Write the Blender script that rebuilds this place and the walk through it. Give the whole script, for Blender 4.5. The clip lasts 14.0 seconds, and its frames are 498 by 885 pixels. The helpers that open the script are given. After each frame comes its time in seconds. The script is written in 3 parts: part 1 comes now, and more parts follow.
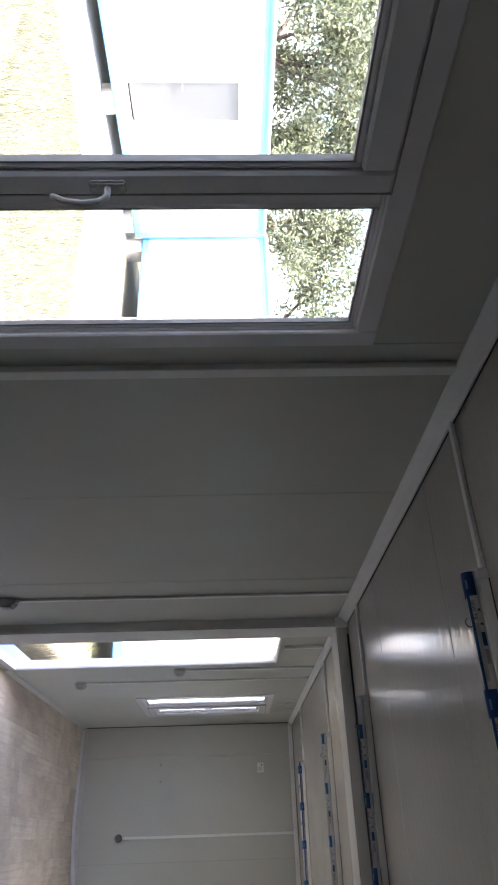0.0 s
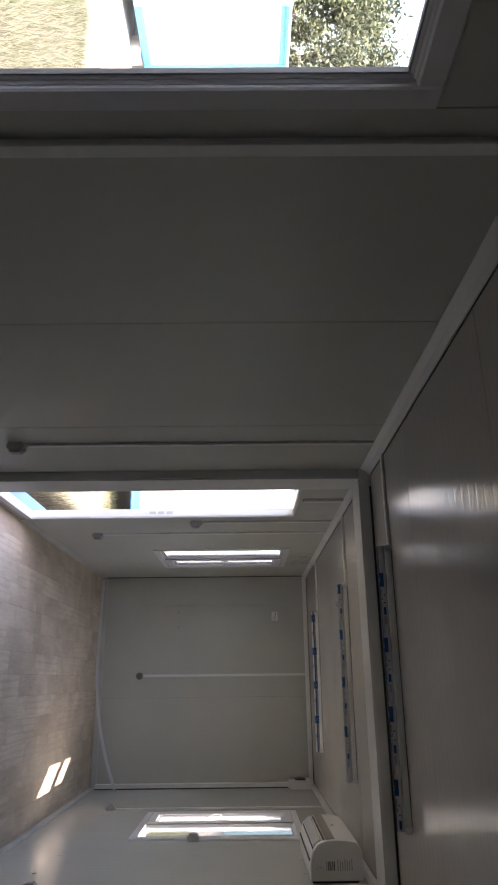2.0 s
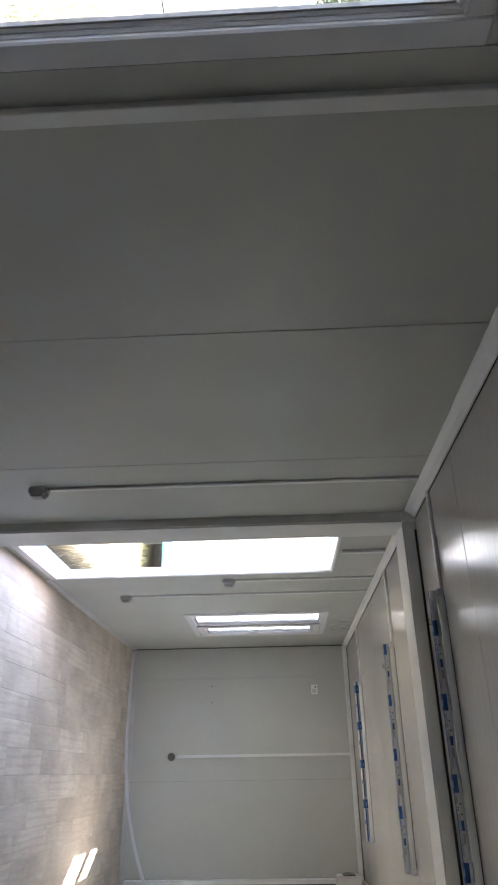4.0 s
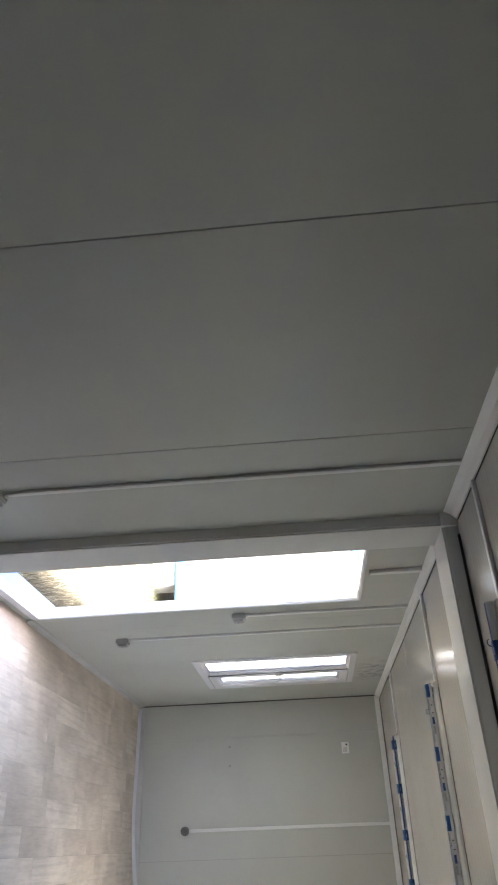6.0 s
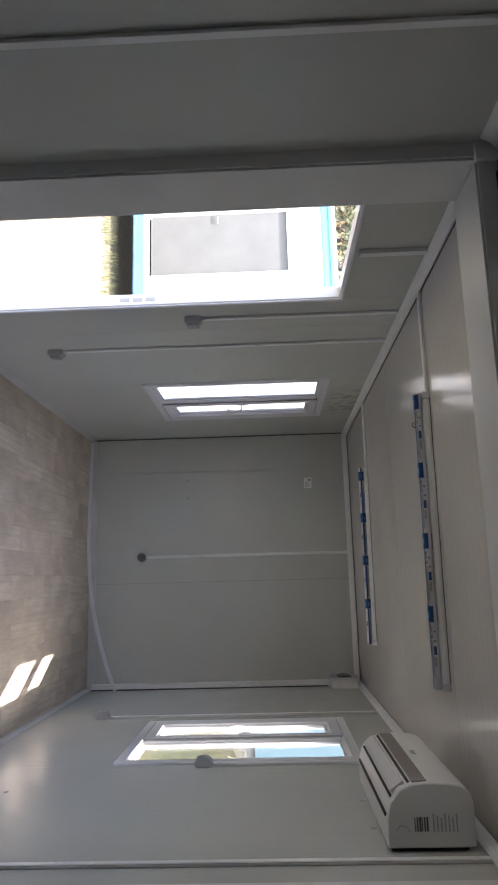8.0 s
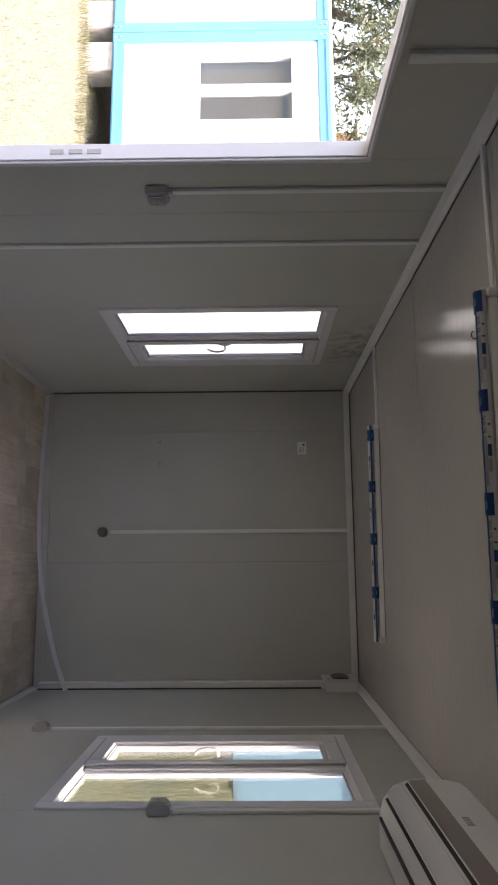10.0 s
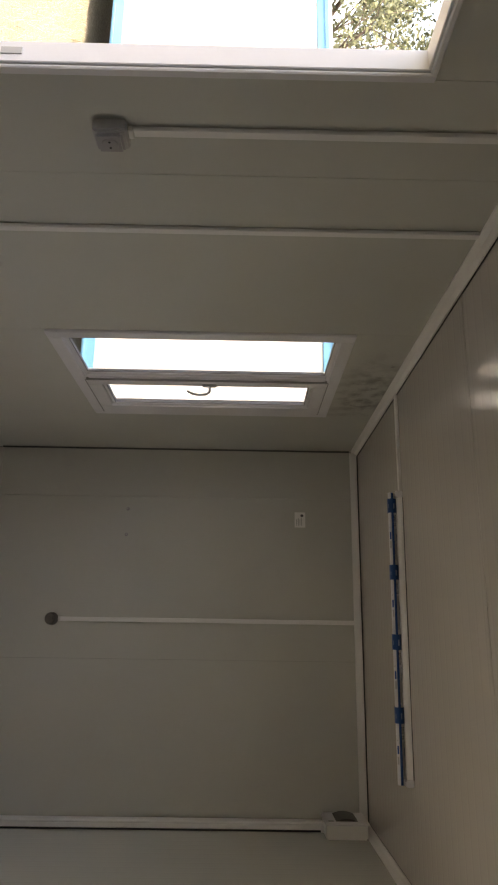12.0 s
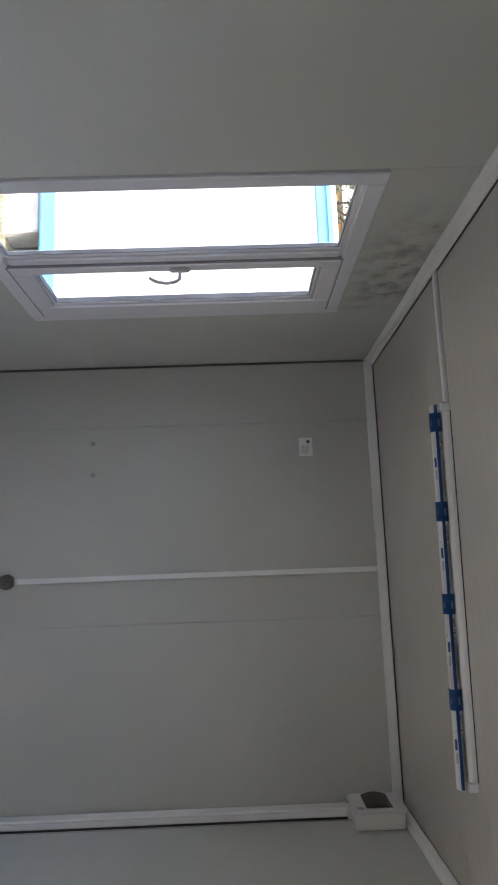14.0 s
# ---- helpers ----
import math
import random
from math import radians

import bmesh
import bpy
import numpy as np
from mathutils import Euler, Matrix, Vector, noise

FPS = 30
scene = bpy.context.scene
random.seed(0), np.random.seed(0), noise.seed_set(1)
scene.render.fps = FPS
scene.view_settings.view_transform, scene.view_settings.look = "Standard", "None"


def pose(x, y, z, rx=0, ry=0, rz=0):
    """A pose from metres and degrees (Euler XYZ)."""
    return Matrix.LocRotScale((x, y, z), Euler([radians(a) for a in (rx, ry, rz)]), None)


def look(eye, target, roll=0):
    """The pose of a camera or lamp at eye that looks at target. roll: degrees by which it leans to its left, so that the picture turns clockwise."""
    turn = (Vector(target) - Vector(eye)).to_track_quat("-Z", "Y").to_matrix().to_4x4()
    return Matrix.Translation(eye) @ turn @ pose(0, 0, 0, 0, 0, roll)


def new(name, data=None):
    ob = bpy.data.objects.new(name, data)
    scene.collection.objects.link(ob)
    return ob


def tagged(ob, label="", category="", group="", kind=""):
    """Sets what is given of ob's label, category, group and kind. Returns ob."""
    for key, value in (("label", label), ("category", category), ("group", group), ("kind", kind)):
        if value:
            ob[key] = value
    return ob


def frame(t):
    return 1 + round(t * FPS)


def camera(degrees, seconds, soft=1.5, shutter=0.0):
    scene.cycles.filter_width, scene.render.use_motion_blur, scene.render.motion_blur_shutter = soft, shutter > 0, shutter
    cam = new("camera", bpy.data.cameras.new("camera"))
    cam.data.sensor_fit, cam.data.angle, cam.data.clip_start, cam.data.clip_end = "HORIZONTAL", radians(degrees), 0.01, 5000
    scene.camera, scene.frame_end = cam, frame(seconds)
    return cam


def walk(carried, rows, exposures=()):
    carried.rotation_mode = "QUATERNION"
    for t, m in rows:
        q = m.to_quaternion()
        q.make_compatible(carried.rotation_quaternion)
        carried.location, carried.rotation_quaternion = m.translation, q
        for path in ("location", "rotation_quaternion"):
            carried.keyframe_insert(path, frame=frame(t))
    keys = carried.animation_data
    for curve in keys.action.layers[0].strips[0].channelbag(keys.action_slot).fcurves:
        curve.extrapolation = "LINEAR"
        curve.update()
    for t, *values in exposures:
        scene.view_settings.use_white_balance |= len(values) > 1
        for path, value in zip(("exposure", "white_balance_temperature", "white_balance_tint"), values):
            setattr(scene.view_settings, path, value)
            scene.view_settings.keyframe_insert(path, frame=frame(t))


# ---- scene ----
cam = camera(41.0, 14.0, 2.0)
PATH = [
    (0, (-0.005, 0.696, 1.629), (-1.027, 2.414, 1.694), 89.1),
    (0.5, (0.035, 0.822, 1.633), (-0.885, 2.598, 1.68), 88.7),
    (1, (0.066, 0.907, 1.622), (-0.859, 2.68, 1.658), 88.8),
    (1.5, (0.067, 0.936, 1.625), (-0.798, 2.739, 1.612), 89.2),
    (2, (0.004, 0.987, 1.61), (-0.667, 2.871, 1.624), 89.5),
    (2.5, (-0.009, 1.002, 1.61), (-0.389, 2.965, 1.567), 90.4),
    (3, (0.038, 1.11, 1.586), (-0.45, 3.049, 1.543), 88.0),
    (3.5, (0.097, 1.206, 1.602), (-0.636, 3.067, 1.592), 88.7),
    (3.7, (0.106, 1.214, 1.591), (-0.725, 3.032, 1.532), 89.0),
    (5.8, (0.069, 1.815, 1.615), (-0.957, 3.532, 1.588), 84.9),
    (6, (0.088, 1.893, 1.627), (-0.949, 3.599, 1.507), 85.7),
    (6.5, (0.073, 2.117, 1.599), (-0.681, 3.961, 1.427), 87.9),
    (7, (0.038, 2.32, 1.601), (-0.403, 4.265, 1.454), 88.4),
    (7.5, (0.105, 2.568, 1.575), (-0.259, 4.534, 1.495), 87.5),
    (7.7, (0.134, 2.636, 1.605), (-0.272, 4.593, 1.539), 88.1),
    (9.8, (0.204, 3.619, 1.576), (-0.105, 5.595, 1.592), 88.2),
    (10, (0.182, 3.693, 1.584), (-0.173, 5.661, 1.564), 89.5),
    (10.5, (0.116, 3.945, 1.561), (-0.177, 5.923, 1.612), 90.4),
    (11, (0.085, 4.083, 1.56), (-0.31, 6.043, 1.627), 89.1),
    (11.5, (0.05, 4.325, 1.563), (-0.465, 6.257, 1.636), 89.5),
    (12, (0.046, 4.519, 1.571), (-0.516, 6.438, 1.588), 91.0),
    (12.5, (-0.059, 4.743, 1.55), (-0.393, 6.715, 1.587), 92.4),
    (13, (-0.09, 4.908, 1.571), (-0.238, 6.902, 1.615), 91.2),
    (13.5, (-0.097, 5.117, 1.565), (-0.328, 7.102, 1.648), 88.9),
    (14, (-0.102, 5.315, 1.579), (-0.453, 7.283, 1.619), 88.1),
]
EXPOSURES = [
    (0, 3.55, 6650, 17),
    (0.5, 3.02, 6700, 18),
    (1.0, 2.9, 7000, 18),
    (1.5, 2.9, 6950, 19),
    (2.0, 2.98, 7050, 19),
    (2.5, 3.9, 6850, 18),
    (3.0, 3.95, 6900, 12),
    (3.5, 4.07, 6750, 14),
    (6.0, 4.14, 6850, 13),
    (6.5, 3.96, 6800, 12),
    (7.0, 3.72, 6600, 13),
    (7.5, 3.41, 6600, 15),
    (10, 2.59, 7030, 20),
    (10.5, 2.33, 7730, 17),
    (11, 2.59, 7680, 19),
    (11.5, 2.5, 7980, 19),
    (12, 2.7, 8630, 17),
    (12.5, 3.35, 8030, 16),
    (13, 3.35, 6980, 14),
    (13.5, 3.34, 6780, 14),
    (14, 3.32, 6450, 16),
]
walk(cam, [(t, look(eye, target, roll)) for t, eye, target, roll in PATH], EXPOSURES)

# ---- light: high sun and a clear sky ----
SUN_WAY = Vector((-0.22, 0.37, -1.0)).normalized()
world = bpy.data.worlds.new("sky")
scene.world = world
world.use_nodes = True
wn = world.node_tree
sky = wn.nodes.new("ShaderNodeTexSky")
sky.sky_type, sky.sun_disc = "NISHITA", False
sky.sun_elevation = math.asin(-SUN_WAY.z)
sky.sun_rotation = math.atan2(-SUN_WAY.x, -SUN_WAY.y)
sky.dust_density = 3.5
wn.links.new(sky.outputs[0], wn.nodes["Background"].inputs[0])
wn.nodes["Background"].inputs[1].default_value = 0.15
sun = new("sun", bpy.data.lights.new("sun", "SUN"))
sun.data.energy, sun.data.angle, sun.data.color = 2.0, radians(0.53), (1.0, 0.95, 0.88)
sun.matrix_basis = look((0, 0, 20), Vector((0, 0, 20)) + SUN_WAY)


# ---- materials ----
class Nodes:
    def __init__(self, name, mat=None):
        self.mat = mat or bpy.data.materials.new(name)
        self.mat.use_nodes = True
        self.tree = self.mat.node_tree
        self.bsdf = self.tree.nodes["Principled BSDF"]

    def add(self, kind, **inputs):
        node = self.tree.nodes.new(kind)
        for key, value in inputs.items():
            node.inputs[key.replace("_", " ")].default_value = value
        return node

    def link(self, a, b):
        self.tree.links.new(a, b)

    def coords(self, scale=(1, 1, 1)):
        tc, mp = self.add("ShaderNodeTexCoord"), self.add("ShaderNodeMapping")
        mp.inputs["Scale"].default_value = scale
        self.link(tc.outputs["Object"], mp.inputs["Vector"])
        return mp.outputs["Vector"]

    def noise(self, scale, detail=4.0, stretch=(1, 1, 1)):
        n = self.add("ShaderNodeTexNoise", Scale=scale, Detail=detail)
        self.link(self.coords(stretch), n.inputs["Vector"])
        return n.outputs["Fac"]

    def ramp(self, fac, stops):
        r = self.add("ShaderNodeValToRGB")
        els = r.color_ramp.elements
        while len(els) < len(stops):
            els.new(0.5)
        for el, (pos, col) in zip(els, stops):
            el.position, el.color = pos, (*col, 1.0)
        self.link(fac, r.inputs["Fac"])
        return r.outputs["Color"]

    def mix(self, fac, a, b, kind="MIX"):
        m = self.add("ShaderNodeMix")
        m.data_type, m.blend_type = "RGBA", kind
        for value, slot in ((fac, 0), (a, 6), (b, 7)):
            if hasattr(value, "links"):
                self.link(value, m.inputs[slot])
            else:
                m.inputs[slot].default_value = value if slot == 0 else (*value, 1.0)
        return m.outputs[2]

    def bump(self, height, strength=0.2, distance=0.002):
        b = self.add("ShaderNodeBump", Strength=strength, Distance=distance)
        self.link(height, b.inputs["Height"])
        old = self.bsdf.inputs["Normal"].links
        if old:
            self.link(old[0].from_socket, b.inputs["Normal"])
        self.link(b.outputs["Normal"], self.bsdf.inputs["Normal"])


def surface(name, colour, rough=0.5, vary=0.06, scale=3.0, grain=120.0, bump=0.05, metal=0.0):
    """A worn plain surface: blotches, fine grain, uneven gloss."""
    n = Nodes(name)
    dark = tuple(c * (1 - 2 * vary) for c in colour)
    lite = tuple(min(1.0, c * (1 + vary)) for c in colour)
    big, fine = n.noise(scale), n.noise(grain, 2.0)
    col = n.ramp(big, [(0.3, dark), (0.7, lite)])
    col = n.mix(0.12, col, n.ramp(fine, [(0.3, dark), (0.7, lite)]))
    n.link(col, n.bsdf.inputs["Base Color"])
    rr = n.add("ShaderNodeMapRange", To_Min=max(0.02, rough - 0.06), To_Max=rough + 0.08)
    n.link(n.noise(scale * 2.3), rr.inputs["Value"])
    n.link(rr.outputs["Result"], n.bsdf.inputs["Roughness"])
    n.bsdf.inputs["Metallic"].default_value = metal
    if bump:
        n.bump(fine, bump)
    return n.mat


def panel_paint(name, colour, rib_axis, rough=0.21, rib=0.06):
    """Glossy coated steel of sandwich panels, with a faint rolled rib and slight waviness."""
    n = Nodes(name)
    dark = tuple(c * 0.93 for c in colour)
    grime = n.ramp(n.noise(1.3, 5.0), [(0.35, dark), (0.65, colour)])
    spots = n.ramp(n.noise(38.0, 2.0), [(0.27, (0.55, 0.53, 0.5)), (0.31, (1, 1, 1))])
    n.link(n.mix(0.06, grime, n.mix(1.0, grime, spots, "MULTIPLY")), n.bsdf.inputs["Base Color"])
    rr = n.add("ShaderNodeMapRange", To_Min=rough - 0.04, To_Max=rough + 0.05)
    n.link(n.noise(4.0), rr.inputs["Value"])
    n.link(rr.outputs["Result"], n.bsdf.inputs["Roughness"])
    w = n.add("ShaderNodeTexWave", Scale=4.6, Distortion=0.0)
    w.bands_direction = rib_axis
    n.link(n.coords(), w.inputs["Vector"])
    n.bump(n.ramp(w.outputs["Fac"], [(0.0, (0, 0, 0)), (0.16, (1, 1, 1))]), rib, 0.0008)
    n.bump(n.noise(2.2, 1.0), 0.12, 0.01)
    return n.mat


def mould_paint(name, colour):
    """The wall panel beside the window, with a patch of grey mould under the ceiling trim."""
    mat = panel_paint(name, colour, "Y", 0.34)
    n = Nodes(name, mat)
    base = n.bsdf.inputs["Base Color"].links[0].from_socket
    tc = n.add("ShaderNodeTexCoord")
    mp = n.add("ShaderNodeMapping")
    mp.inputs["Location"].default_value = (0, -7.57, -2.17)
    n.link(tc.outputs["Object"], mp.inputs["Vector"])
    sc = n.add("ShaderNodeMapping")
    sc.inputs["Scale"].default_value = (0.1, 2.3, 6.0)
    n.link(mp.outputs["Vector"], sc.inputs["Vector"])
    ln = n.add("ShaderNodeVectorMath")
    ln.operation = "LENGTH"
    n.link(sc.outputs["Vector"], ln.inputs[0])
    fade = n.add("ShaderNodeMapRange", From_Min=0.3, From_Max=1.25, To_Min=1.0, To_Max=0.0)
    n.link(ln.outputs["Value"], fade.inputs["Value"])
    blot = n.ramp(n.noise(17.0, 6.0), [(0.42, (0, 0, 0)), (0.66, (1, 1, 1))])
    spot = n.ramp(n.noise(30.0, 2.0), [(0.66, (0, 0, 0)), (0.71, (1, 1, 1))])
    blot = n.mix(1.0, blot, spot, "ADD")
    mul = n.add("ShaderNodeMath")
    mul.operation = "MULTIPLY"
    n.link(fade.outputs["Result"], mul.inputs[0])
    n.link(blot, mul.inputs[1])
    half = n.add("ShaderNodeMath")
    half.operation = "MULTIPLY"
    half.inputs[1].default_value = 0.95
    n.link(mul.outputs[0], half.inputs[0])
    n.link(n.mix(half.outputs[0], base, (0.2, 0.19, 0.165)), n.bsdf.inputs["Base Color"])
    return mat


def plank_vinyl():
    n = Nodes("oak_vinyl")
    rnd = n.add("ShaderNodeObjectInfo").outputs["Random"]
    tc, off = n.add("ShaderNodeTexCoord"), n.add("ShaderNodeVectorMath")
    off.operation = "MULTIPLY_ADD"
    comb = n.add("ShaderNodeCombineXYZ")
    for i in range(3):
        n.link(rnd, comb.inputs[i])
    n.link(comb.outputs[0], off.inputs[0])
    off.inputs[1].default_value = (37, 53, 11)
    n.link(tc.outputs["Object"], off.inputs[2])

    def tex(scale, stretch, detail=5.0, distortion=0.0):
        mp = n.add("ShaderNodeMapping")
        mp.inputs["Scale"].default_value = stretch
        n.link(off.outputs[0], mp.inputs["Vector"])
        t = n.add("ShaderNodeTexNoise", Scale=scale, Detail=detail, Distortion=distortion)
        n.link(mp.outputs["Vector"], t.inputs["Vector"])
        return t.outputs["Fac"]
    grain = tex(9.0, (9.0, 0.9, 1.0), 6.0, 0.6)
    cloud = tex(2.6, (1.5, 1.0, 1.0), 4.0, 0.4)
    # growth rings swirling round knots
    mp = n.add("ShaderNodeMapping")
    mp.inputs["Scale"].default_value = (3.5, 0.5, 1.0)
    n.link(off.outputs[0], mp.inputs["Vector"])
    ring = n.add("ShaderNodeTexWave", Scale=1.9, Distortion=5.0, Detail=2.5)
    n.link(mp.outputs["Vector"], ring.inputs["Vector"])
    col = n.ramp(rnd, [(0.0, (0.60, 0.515, 0.425)), (0.5, (0.66, 0.575, 0.48)), (1.0, (0.70, 0.615, 0.52))])
    col = n.mix(0.32, col, n.mix(1.0, col, n.ramp(grain, [(0.25, (0.6, 0.56, 0.52)), (0.6, (1.08, 1.08, 1.08))]), "MULTIPLY"))
    some = n.ramp(n.mix(1.0, comb.outputs[0], (0.0, 0.0, 0.0), "ADD"), [(0.5, (0.03, 0.03, 0.03)), (0.86, (0.2, 0.2, 0.2))])
    col = n.mix(some, col, n.mix(1.0, col, n.ramp(ring.outputs["Fac"], [(0.1, (0.55, 0.5, 0.45)), (0.5, (1.08, 1.08, 1.08))]), "MULTIPLY"))
    col = n.mix(0.95, col, n.mix(1.0, col, n.ramp(cloud, [(0.3, (0.76, 0.73, 0.7)), (0.68, (1.14, 1.14, 1.14))]), "MULTIPLY"))
    n.link(col, n.bsdf.inputs["Base Color"])
    rr = n.add("ShaderNodeMapRange", To_Min=0.36, To_Max=0.5)
    n.link(cloud, rr.inputs["Value"])
    n.link(rr.outputs["Result"], n.bsdf.inputs["Roughness"])
    n.bsdf.inputs["Specular IOR Level"].default_value = 0.5
    n.bump(grain, 0.12, 0.001)
    return n.mat


def glass_pane(name, tint=(0.96, 0.98, 0.97)):
    n = Nodes(name)
    b = n.bsdf.inputs
    b["Base Color"].default_value, b["Roughness"].default_value = (*tint, 1), 0.0
    b["Transmission Weight"].default_value, b["IOR"].default_value = 1.0, 1.45
    return n.mat


def ground_soil():
    n = Nodes("dry_ground")
    big, mid, fine = n.noise(0.35, 5.0), n.noise(3.0, 6.0), n.noise(45.0, 4.0)
    straw = n.ramp(fine, [(0.3, (0.085, 0.08, 0.055)), (0.7, (0.22, 0.205, 0.145))])
    olive = n.ramp(fine, [(0.3, (0.035, 0.035, 0.015)), (0.7, (0.1, 0.098, 0.045))])
    green = n.ramp(fine, [(0.3, (0.022, 0.028, 0.012)), (0.7, (0.065, 0.078, 0.034))])
    sep = n.add("ShaderNodeSeparateXYZ")
    n.link(n.coords(), sep.inputs[0])
    side = n.add("ShaderNodeMapRange", From_Min=-1.0, From_Max=1.0)
    n.link(sep.outputs["X"], side.inputs["Value"])
    lush = n.mix(n.ramp(big, [(0.42, (0, 0, 0)), (0.6, (1, 1, 1))]), olive, green)
    col = n.mix(side.outputs["Result"], straw, lush)
    soil = n.ramp(mid, [(0.55, (0, 0, 0)), (0.72, (0.7, 0.7, 0.7))])
    n.link(n.mix(soil, col, (0.14, 0.115, 0.085)), n.bsdf.inputs["Base Color"])
    n.bsdf.inputs["Roughness"].default_value = 0.95
    n.bump(fine, 0.6, 0.02)
    return n.mat


def leafage(name, dark, lite, rough=0.6):
    n = Nodes(name)
    geo = n.add("ShaderNodeNewGeometry")
    n.link(n.ramp(geo.outputs["Random Per Island"], [(0.0, dark), (1.0, lite)]), n.bsdf.inputs["Base Color"])
    n.bsdf.inputs["Roughness"].default_value = rough
    return n.mat


WALL = (0.552, 0.56, 0.52)
m_panel = panel_paint("white_panel", WALL, "Y")
m_panel_right = panel_paint("white_panel_clean", WALL, "Y", 0.24, 0.35)
m_panel_left = panel_paint("white_panel_dusty", WALL, "Y", 0.34)
m_panel_x = panel_paint("white_panel_end", WALL, "X", 0.3, 0.015)
m_ceiling = panel_paint("white_ceiling_panel", (0.59, 0.565, 0.52), "Y", 0.15, 0.4)
m_mould = mould_paint("white_panel_mouldy", WALL)
m_steel = surface("painted_steel", (0.7, 0.7, 0.68), 0.38, 0.05)
m_trim = surface("white_trim", (0.84, 0.84, 0.83), 0.35, 0.03)
m_base = surface("grey_white_skirting", (0.62, 0.61, 0.59), 0.4, 0.08)
m_duct = surface("pvc_duct", (0.8, 0.8, 0.79), 0.4, 0.05)
m_pvc = surface("window_pvc", (0.74, 0.74, 0.77), 0.36, 0.03)
m_core = surface("panel_core", (0.12, 0.12, 0.11), 0.9, 0.1)
m_skin = surface("outer_skin", (0.75, 0.75, 0.74), 0.45, 0.04)
# black for wire and pin holes, and for shade painted into gaps
m_gap_black = surface("gap_and_wire_black", (0.035, 0.035, 0.037), 0.6, 0.1)
m_gasket_gap = surface("gasket_and_gap_grey", (0.33, 0.33, 0.34), 0.6, 0.1)
m_socket = surface("grey_socket_plastic", (0.47, 0.47, 0.465), 0.4, 0.05)
m_grimy = surface("grimy_socket_plastic", (0.16, 0.15, 0.14), 0.5, 0.2, 40.0)
m_socket_face = surface("dark_socket_face", (0.36, 0.35, 0.36), 0.35, 0.05)
m_chrome = surface("metal", (0.6, 0.6, 0.6), 0.36, 0.05, metal=1.0)
m_lever = surface("handle_plastic", (0.5, 0.5, 0.51), 0.36, 0.03)
m_ac = surface("conditioner_plastic", (0.8, 0.8, 0.78), 0.35, 0.03)
m_ac_grey = surface("conditioner_band", (0.27, 0.235, 0.21), 0.35, 0.05)
m_ac_dark = surface("conditioner_dark_gaps", (0.025, 0.025, 0.025), 0.6, 0.1)
m_ac_silver = surface("conditioner_flap", (0.72, 0.72, 0.72), 0.18, 0.03)
m_ink = surface("dark_print", (0.1, 0.1, 0.11), 0.5, 0.1)
m_grey_ink = surface("grey_print", (0.42, 0.42, 0.42), 0.5, 0.1)
m_paper = surface("white_paper", (0.85, 0.85, 0.84), 0.5, 0.03)
m_card = surface("tube_sleeve", (0.68, 0.69, 0.72), 0.35, 0.05)
m_band_mark = surface("pale_blue_print", (0.3, 0.42, 0.62), 0.4, 0.05)
m_pale_ink = surface("pale_grey_print", (0.5, 0.51, 0.54), 0.4, 0.05)
m_blue = surface("blue_print", (0.012, 0.085, 0.3), 0.35, 0.08)
m_smoke = surface("smoked_cover", (0.07, 0.065, 0.06), 0.15, 0.05)
m_glass = glass_pane("window_glass")
m_plank = plank_vinyl()
m_frame_blue = surface("sky_blue_paint", (0.1, 0.3, 0.52), 0.4, 0.06, 2.0)
m_blue_wall = surface("pale_blue_paint", (0.13, 0.22, 0.26), 0.5, 0.06)
m_cabin = surface("cabin_white", (0.8, 0.8, 0.78), 0.5, 0.04, 1.0)
m_door_grey = surface("grey_door", (0.12, 0.125, 0.12), 0.4, 0.06)
m_block = surface("concrete_block", (0.42, 0.4, 0.37), 0.9, 0.15, 6.0, 60.0, 0.5)
m_path = surface("pale_concrete", (0.6, 0.57, 0.52), 0.9, 0.1, 1.2, 50.0, 0.4)
m_ochre = surface("ochre_render", (0.5, 0.3, 0.15), 0.9, 0.08)
m_ground = ground_soil()
m_bark = surface("bark", (0.09, 0.07, 0.055), 0.9, 0.25, 8.0, 60.0, 0.8)
m_leaf = leafage("leaves", (0.035, 0.047, 0.026), (0.17, 0.19, 0.1))
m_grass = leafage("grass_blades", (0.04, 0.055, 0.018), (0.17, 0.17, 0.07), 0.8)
m_meadow = leafage("meadow_blades", (0.045, 0.058, 0.03), (0.16, 0.168, 0.095), 0.8)
m_bank = leafage("bank_blades", (0.045, 0.055, 0.025), (0.23, 0.23, 0.12), 0.8)
m_straw = leafage("straw_blades", (0.16, 0.147, 0.105), (0.47, 0.44, 0.345), 0.8)


# ---- mesh tools ----
def box(bm, x0, y0, z0, x1, y1, z1):
    c = Vector(((x0 + x1) / 2, (y0 + y1) / 2, (z0 + z1) / 2))
    s = Matrix.Diagonal((abs(x1 - x0), abs(y1 - y0), abs(z1 - z0), 1))
    return bmesh.ops.create_cube(bm, size=1.0, matrix=Matrix.Translation(c) @ s)["verts"]


def soften(bm, width, segments=1):
    bmesh.ops.bevel(bm, geom=list(bm.edges), offset=width, segments=segments, affect="EDGES", clamp_overlap=True)
    return bm


def boxes(*sizes, bevel=0.0, segments=1):
    bm = bmesh.new()
    for s in sizes:
        box(bm, *s)
    if bevel:
        soften(bm, bevel, segments)
    return bm


